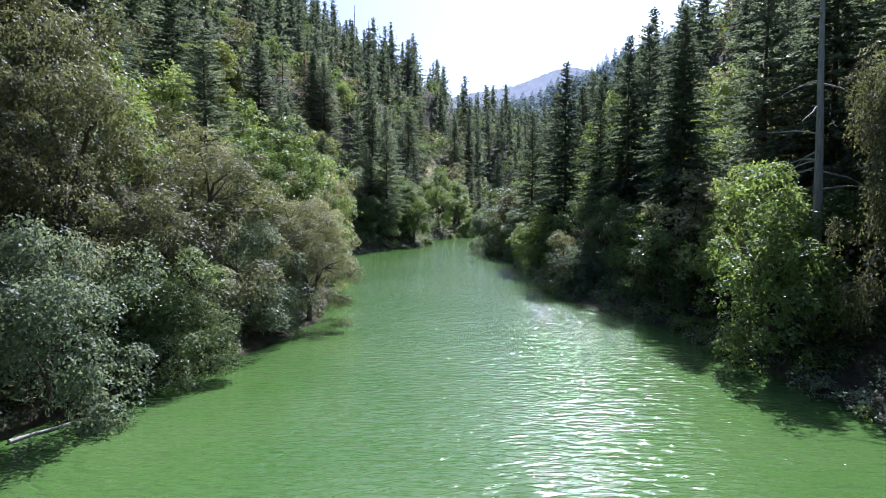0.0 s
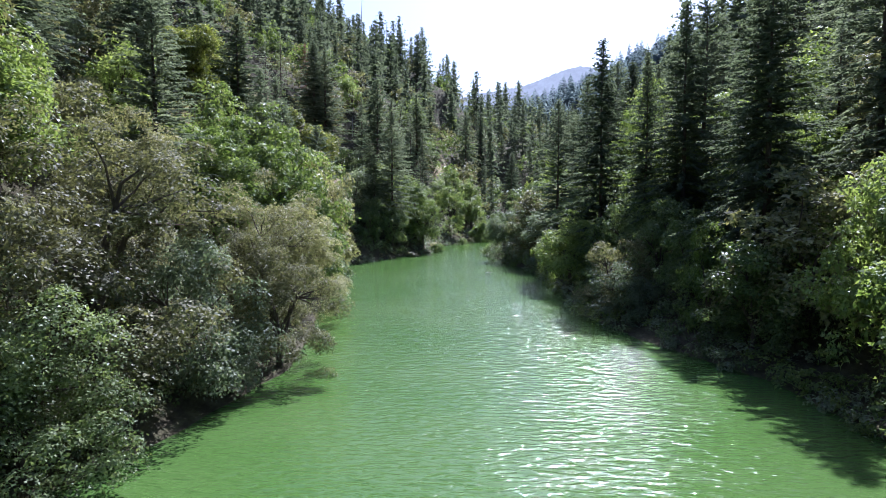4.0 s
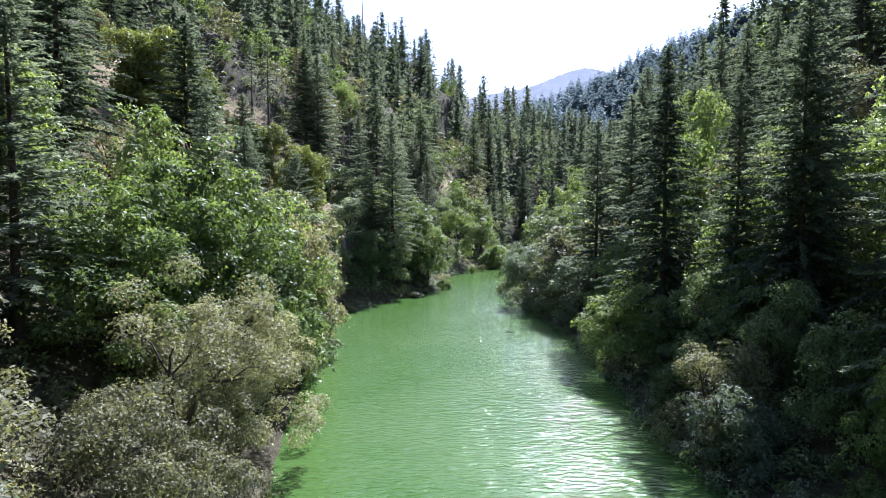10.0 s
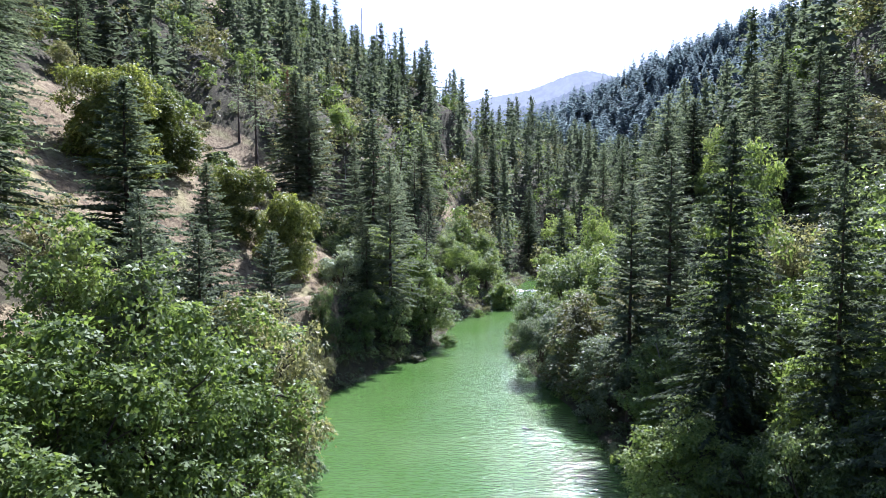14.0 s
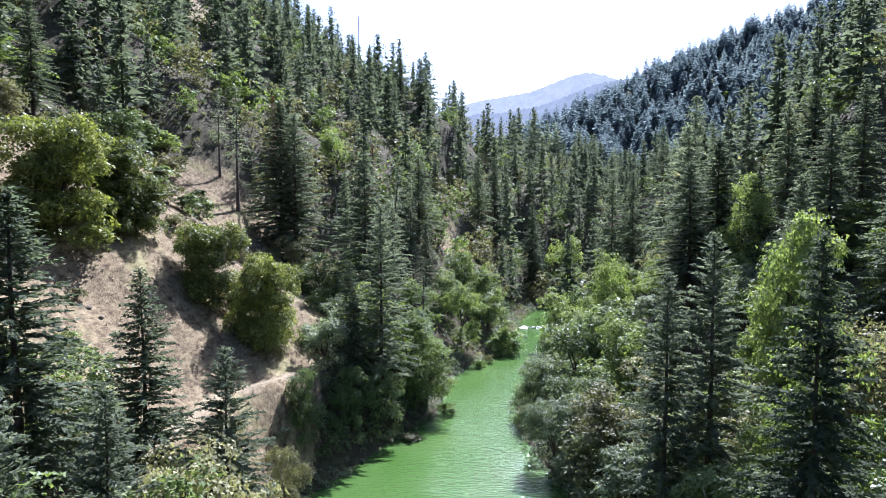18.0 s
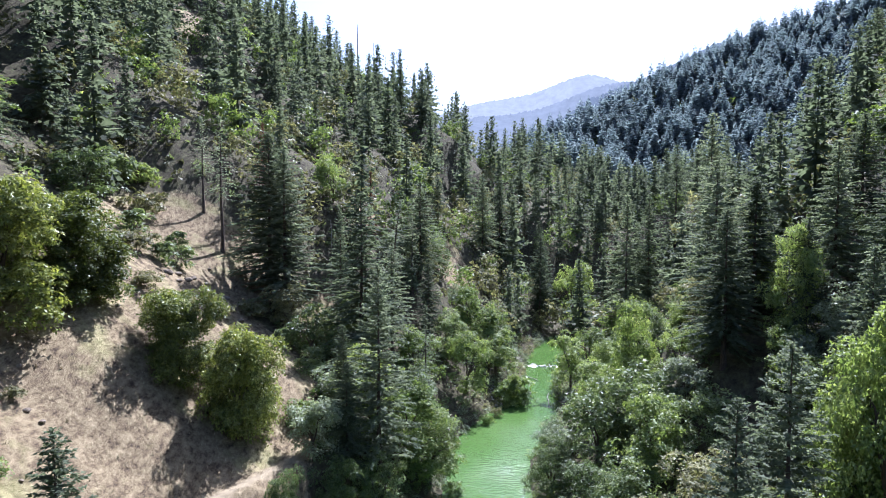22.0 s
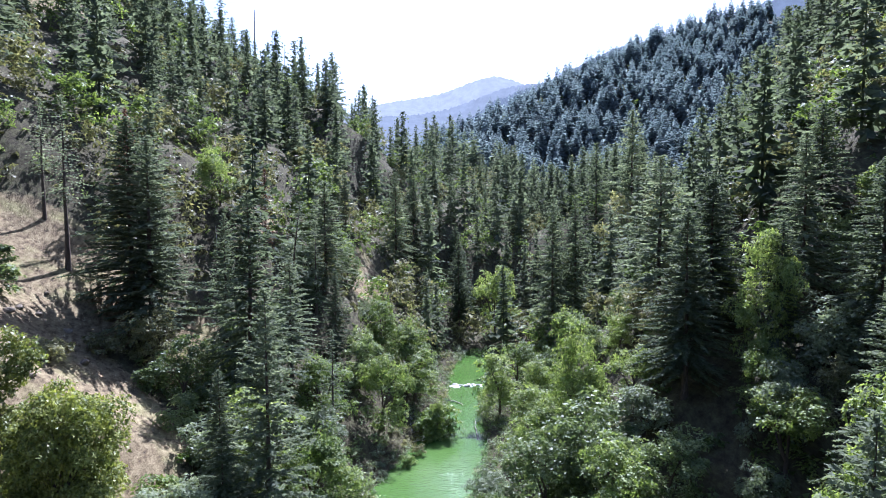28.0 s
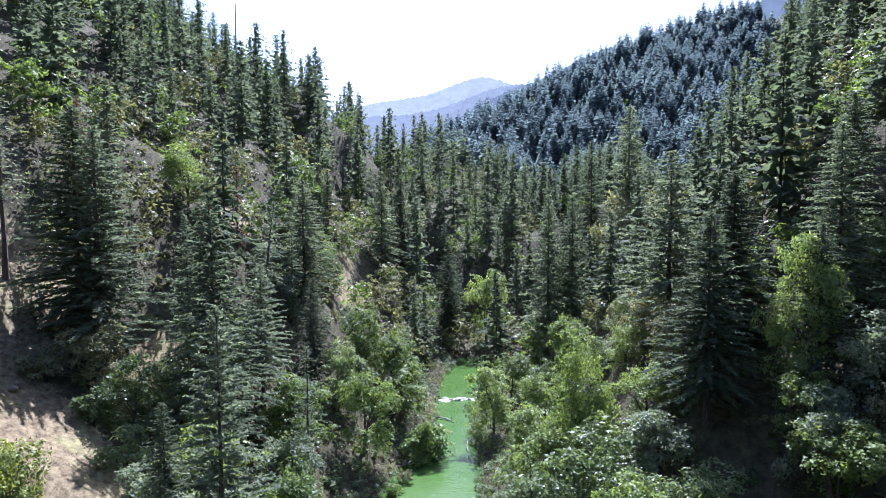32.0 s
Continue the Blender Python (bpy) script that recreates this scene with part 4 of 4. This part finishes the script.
# distant woods whose haze is put in as a mottled blue-grey glow
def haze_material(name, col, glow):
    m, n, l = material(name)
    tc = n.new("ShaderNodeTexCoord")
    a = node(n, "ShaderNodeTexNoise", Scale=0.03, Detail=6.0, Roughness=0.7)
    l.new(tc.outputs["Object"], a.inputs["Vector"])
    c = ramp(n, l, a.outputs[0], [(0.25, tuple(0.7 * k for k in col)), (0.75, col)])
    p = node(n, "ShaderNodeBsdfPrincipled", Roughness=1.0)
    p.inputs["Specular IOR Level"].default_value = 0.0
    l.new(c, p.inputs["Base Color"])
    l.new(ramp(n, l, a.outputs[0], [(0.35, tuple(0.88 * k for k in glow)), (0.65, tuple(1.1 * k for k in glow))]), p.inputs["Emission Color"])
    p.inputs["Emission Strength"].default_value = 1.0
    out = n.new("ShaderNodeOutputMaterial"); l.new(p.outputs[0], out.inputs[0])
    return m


# each ridge's last colour is emission standing in for air haze
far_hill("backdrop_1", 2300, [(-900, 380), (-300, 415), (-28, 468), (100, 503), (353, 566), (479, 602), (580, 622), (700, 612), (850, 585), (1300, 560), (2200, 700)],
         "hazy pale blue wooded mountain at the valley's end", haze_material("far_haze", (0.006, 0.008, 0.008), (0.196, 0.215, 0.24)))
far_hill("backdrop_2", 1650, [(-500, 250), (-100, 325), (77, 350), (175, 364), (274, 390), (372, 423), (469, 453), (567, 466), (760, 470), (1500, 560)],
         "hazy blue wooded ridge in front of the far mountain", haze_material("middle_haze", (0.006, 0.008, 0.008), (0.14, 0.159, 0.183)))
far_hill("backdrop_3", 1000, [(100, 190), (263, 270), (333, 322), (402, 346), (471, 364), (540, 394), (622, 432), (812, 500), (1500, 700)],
         "wooded ridge behind the spur in painted blue haze", haze_material("near_haze", (0.01, 0.013, 0.013), (0.088, 0.106, 0.13)))

# ---- dead trees, wood, stones, grass ----
def dead_tree(seed, tall, branches, label, name="dead_tree", thick=0.015):
    """A bare weathered trunk with broken branches."""
    g = np.random.default_rng(seed)
    root = tagged(new(name), label, "dead tree", "dead trees")
    z = np.linspace(-1.0, tall, 9)
    line = np.stack([0.12 * np.sin(z * 0.23 + seed), 0.12 * np.cos(z * 0.19 + seed), z], 1)
    part("trunk", mesh_of("trunk", *tube(line, tall * thick * (1 - np.linspace(0, 0.72, 9)), 7), GREYWOOD, True), root)
    for i in range(branches):
        f = g.uniform(0.3, 0.95)
        a, r = g.uniform(0, 6.28), tall * 0.16 * (1.1 - f) + 0.4
        u = np.linspace(0, 1, 5)[:, None]
        start = np.array([0.12 * np.sin(f * tall * 0.23 + seed), 0.12 * np.cos(f * tall * 0.19 + seed), f * tall])
        line = start + u * np.array([np.cos(a), np.sin(a), g.uniform(-0.25, 0.35)]) * r + np.array([0, 0, -0.25 * r]) * u ** 2 + g.normal(0, 0.05, (5, 3)) * (u > 0)
        part("branch", mesh_of("branch", *tube(line, tall * 0.003 * (1 - 0.8 * u[:, 0]), 5), GREYWOOD, True), root)
    return root


SNAG = [dead_tree(1, 20, 14, "grey dead conifer standing on the ridge"), dead_tree(2, 17, 4, "bare broken pole of a dead conifer"), dead_tree(3, 14, 18, "dead grey tree with twiggy branches")]

RIDGE_DEAD = ((1, -69.2, 509.9, 167.5), (0, -57.5, 500.5, 153.0), (2, -42.6, 431.8, 129.5), (0, -101.3, 513.0, 173.0), (0, -112.1, 521.7, 180.1), (1, -122.7, 485.7, 172.8), (2, -113.5, 473.8, 161.7), (0, -127.3, 483.3, 173.1), (2, -112.2, 499.0, 165.4), (0, -80.6, 469.4, 155.2), (2, -131.5, 479.9, 172.2), (0, -29.4, 440.0, 114.5))


def stand_dead(kind, x, y, top, lean=0.0, lean_to=0.0, wide=1.0):
    tall = max(v.co.z for c in kind.children if c.name.startswith("trunk") for v in c.data.vertices)
    place(kind, x, y, (top - h(x, y)) / tall, rng.uniform(0, 360), wide, lean, lean_to)


for k, x, y, top in RIDGE_DEAD:
    stand_dead(SNAG[k], x, y, top)
stand_dead(SNAG[2], 24, 131, 15, 24, -60)
stand_dead(SNAG[0], 31, 53, 34, wide=1.05)
stand_dead(SNAG[2], -37, 252, 45, 10, 60)
place(THIN_PINE, -21.8, 247.6, 1.02, 40, 1.5, 13, 95, label="leaning half-dead pine on the steep slope")
for x, y, top in ((-10.5, 216.6, 28), (-55.6, 224, 68), (-62.8, 232, 69), (-16, 255, 46), (-33, 268, 66)):
    place(THIN_PINE, x, y, (top - h(x, y)) / 26, rng.uniform(0, 360), 1.25)
for x, y, top in ((-52, 243, 69), (-28, 262, 58)):
    place(BROWN_FIR, x, y, (top - h(x, y)) / 24, rng.uniform(0, 360), 0.8)


def stone_mesh(seed, mat):
    g = np.random.default_rng(seed)
    bm = bmesh.new()
    bmesh.ops.create_icosphere(bm, subdivisions=2, radius=1.0)
    cuts = unit(g.normal(0, 1, (7, 3)))
    for v in bm.verts:
        p = np.array(v.co)
        for c in cuts:
            over = p @ c - 0.72
            if over > 0:
                p = p - c * over * 0.85
        v.co = Vector(p * np.array([1.25, 0.9, 0.62]))
    me = bpy.data.meshes.new("boulder")
    bm.to_mesh(me); bm.free()
    me.materials.append(mat)
    return me


STONES = [stone_mesh(i, STONE) for i in range(4)]
TAN_STONES = [stone_mesh(10 + i, TAN_STONE) for i in range(4)]


def boulder(x, y, size, label, z=None):
    ob = tagged(new("boulder", (TAN_STONES if z is None else STONES)[int(rng.integers(4))]), label, "boulder", "boulders")
    ob.matrix_basis = Matrix.Translation((x, y, (h(x, y) if z is None else z) + size * 0.12)) @ pose(0, 0, 0, rng.uniform(-15, 15), rng.uniform(-15, 15), rng.uniform(0, 360)) @ Matrix.Scale(size, 4)


for _ in range(26):
    boulder(-61 + rng.normal(0, 6), 203 + rng.normal(0, 6), rng.uniform(0.3, 1.0), "weathered tan boulder on the dry slope")
for _ in range(18):
    boulder(rng.uniform(-62, -40), rng.uniform(140, 190), rng.uniform(0.2, 0.55), "weathered tan boulder on the dry slope")
for x, y, size in ((20.6, 276.5, 0.7), (22.2, 275.8, 0.9), (24.0, 276.6, 0.8), (25.6, 276.0, 0.7), (19.4, 277.4, 0.9), (9, 244, 0.6), (7.6, 241.5, 0.5), (11.5, 249, 0.6), (14.2, 261, 0.5)):
    boulder(x, y, size, "pale wet boulder at the riffle", -0.1)
FOAM = plain("white_water", [(0.35, (0.5, 0.56, 0.52)), (0.55, (0.85, 0.87, 0.86))], 3.0, 0.6, 0.5)


def riffle(x0, x1, y, wide, label):
    """A strip of broken white water between stones."""
    g = np.random.default_rng(int(y))
    xs, n = np.linspace(x0, x1, 30), 6
    v = np.concatenate([np.stack([xs, y + (k / (n - 1) - 0.5) * wide * (0.6 + 0.4 * np.sin(xs * 1.7)) + 0.4 * np.sin(xs * 0.9), 0.01 + g.uniform(0.02, 0.16, 30) * (0 < k < n - 1) - 0.06 * (k in (0, n - 1))], 1) for k in range(n)])
    i = (np.arange(n - 1)[:, None] * 30 + np.arange(29)[None]).ravel()
    tagged(new("riffle", mesh_of("riffle", v, np.stack([i, i + 1, i + 31, i + 30], 1), FOAM, True)), label, "white water", kind="stuff")


riffle(17.5, 26.5, 276.5, 3.4, "white water breaking over a stony riffle")


def log(points, thick, label, twigs=0, seed=0):
    g = np.random.default_rng(seed)
    pts = np.array(points, float)
    root = tagged(new("driftwood_log"), label, "log", "driftwood logs")
    root.location = pts[0]
    pts = pts - pts[0]
    u = np.linspace(0, 1, 9)
    line = np.stack([np.interp(u, np.linspace(0, 1, len(pts)), pts[:, k]) for k in range(3)], 1) + g.normal(0, 0.04, (9, 3))
    part("stem", mesh_of("stem", *tube(line, thick * (1 - 0.6 * u), 8), GREYWOOD, True), root)
    for _ in range(twigs):
        k = g.integers(2, 8)
        v = np.linspace(0, 1, 4)[:, None]
        part("branch", mesh_of("branch", *tube(line[k] + v * g.normal(0, 0.8, 3) + np.array([0, 0, 0.5]) * v, thick * 0.35 * (1 - 0.8 * v[:, 0]), 5), GREYWOOD, True), root)


log([(13.4, 261.6, 0.1), (15.5, 263, 0.35), (17.6, 261.4, 0.3), (18.8, 259.5, 0.05)], 0.22, "bleached driftwood log curving over the river", 3, 1)
log([(5.8, 139.6, 0.02), (7.2, 138.7, 0.12)], 0.11, "short dark log floating on the river", 1, 2)
log([(-23.5, 33.5, 0.1), (-20.6, 38.4, 0.15)], 0.12, "pale driftwood log on the shore", 0, 3)
log([(4.5, 236.5, 0.1), (8.2, 238.6, 0.4), (9.6, 238.4, 0.3)], 0.13, "bleached branch on the gravel bar", 2, 4)
log([(18.3, 236, 0.0), (18.9, 243, 0.4), (19.6, 247, 0.7)], 0.15, "pale fallen log along the bank", 2, 5)


def gravel(cx, cy, rx, ry, count):
    g = np.random.default_rng(17)
    pieces = []
    base = STONES[0]
    bv = np.array([v.co[:] for v in base.vertices])
    bq = np.array([p.vertices[:] for p in base.polygons])
    for _ in range(count):
        a, r = g.uniform(0, 6.28), math.sqrt(g.random())
        x, y, k = cx + rx * r * math.cos(a), cy + ry * r * math.sin(a), g.uniform(0.08, 0.3)
        t = g.uniform(0, 6.28)
        w = bv * k
        pieces.append((np.stack([w[:, 0] * math.cos(t) - w[:, 1] * math.sin(t) + x, w[:, 0] * math.sin(t) + w[:, 1] * math.cos(t) + y, w[:, 2] + max(h(x, y), 0) + 0.03], 1), bq))
    tagged(new("gravel", mesh_of("gravel", *joined(pieces), STONE)), "pale grey gravel bar beside the water", "gravel", kind="stuff")


gravel(6.5, 243, 2.0, 6.0, 150)
for k, x, y, size in ((1, 8.6, 237, 0.9), (1, -4.6, 190, 0.8), (1, 3.0, 225, 0.7), (1, 10.5, 245, 1.2), (2, 5.2, 230, 0.6), (1, 12.2, 252, 0.8), (1, 10.0, 240.5, 2.2)):
    place(BUSH[k], x, y, size, rng.uniform(0, 360), 1.0, sink=min(0, h(x, y)), label="small yellow-green willow bush at the waterline")
place(BUSH[2], -10.5, 176.5, 0.45, 0, 1.6, sink=h(-10.5, 176.5) + 0.15, label="clump of green water plants in the shallows")


def grass():
    """Dry tufts over the open slope."""
    g = np.random.default_rng(23)
    B, A, S = [], [], []
    while len(B) < 4200:
        x, y = g.uniform(-80, -25), g.uniform(105, 265)
        if bare(x, y) > 0.5:
            z = h(x, y)
            for _ in range(4):
                B.append((x + g.normal(0, 0.12), y + g.normal(0, 0.12), z - 0.05)); A.append((g.normal(0, 0.45), g.normal(0, 0.45), 1)); S.append((g.normal(), g.normal(), 0))
    n = len(B)
    v = blades(np.array(B), unit(np.array(A)), unit(np.array(S)), g.uniform(0.2, 0.6, n), g.uniform(0.05, 0.16, n))
    mat = plain("dry_grass", [(0.3, (0.26, 0.21, 0.12)), (0.7, (0.5, 0.43, 0.27))], 0.6, 0.9, 0.1)
    tagged(new("dry_grass", mesh_of("dry_grass", *v, mat)), "straw-coloured dry grass tufts on the open slope", "grass", kind="stuff")


grass()

# models that no place called for
for kinds in (FIR_HI, PINE_HI, FIR_MID, PINE_MID, OAK_HI, MAPLE_HI, LAUREL_HI, WILLOW_HI, OAK_MID, MAPLE_MID, LAUREL_MID, WILLOW_MID, OAK_FINE, OAK_DENSE, [WILLOW_FINE, LAUREL_FINE, THIN_PINE, BROWN_FIR], BUSH, SNAG):
    for kind in kinds:
        if kind.name not in used:
            for ob in list(kind.children) + [kind]:
                bpy.data.objects.remove(ob)
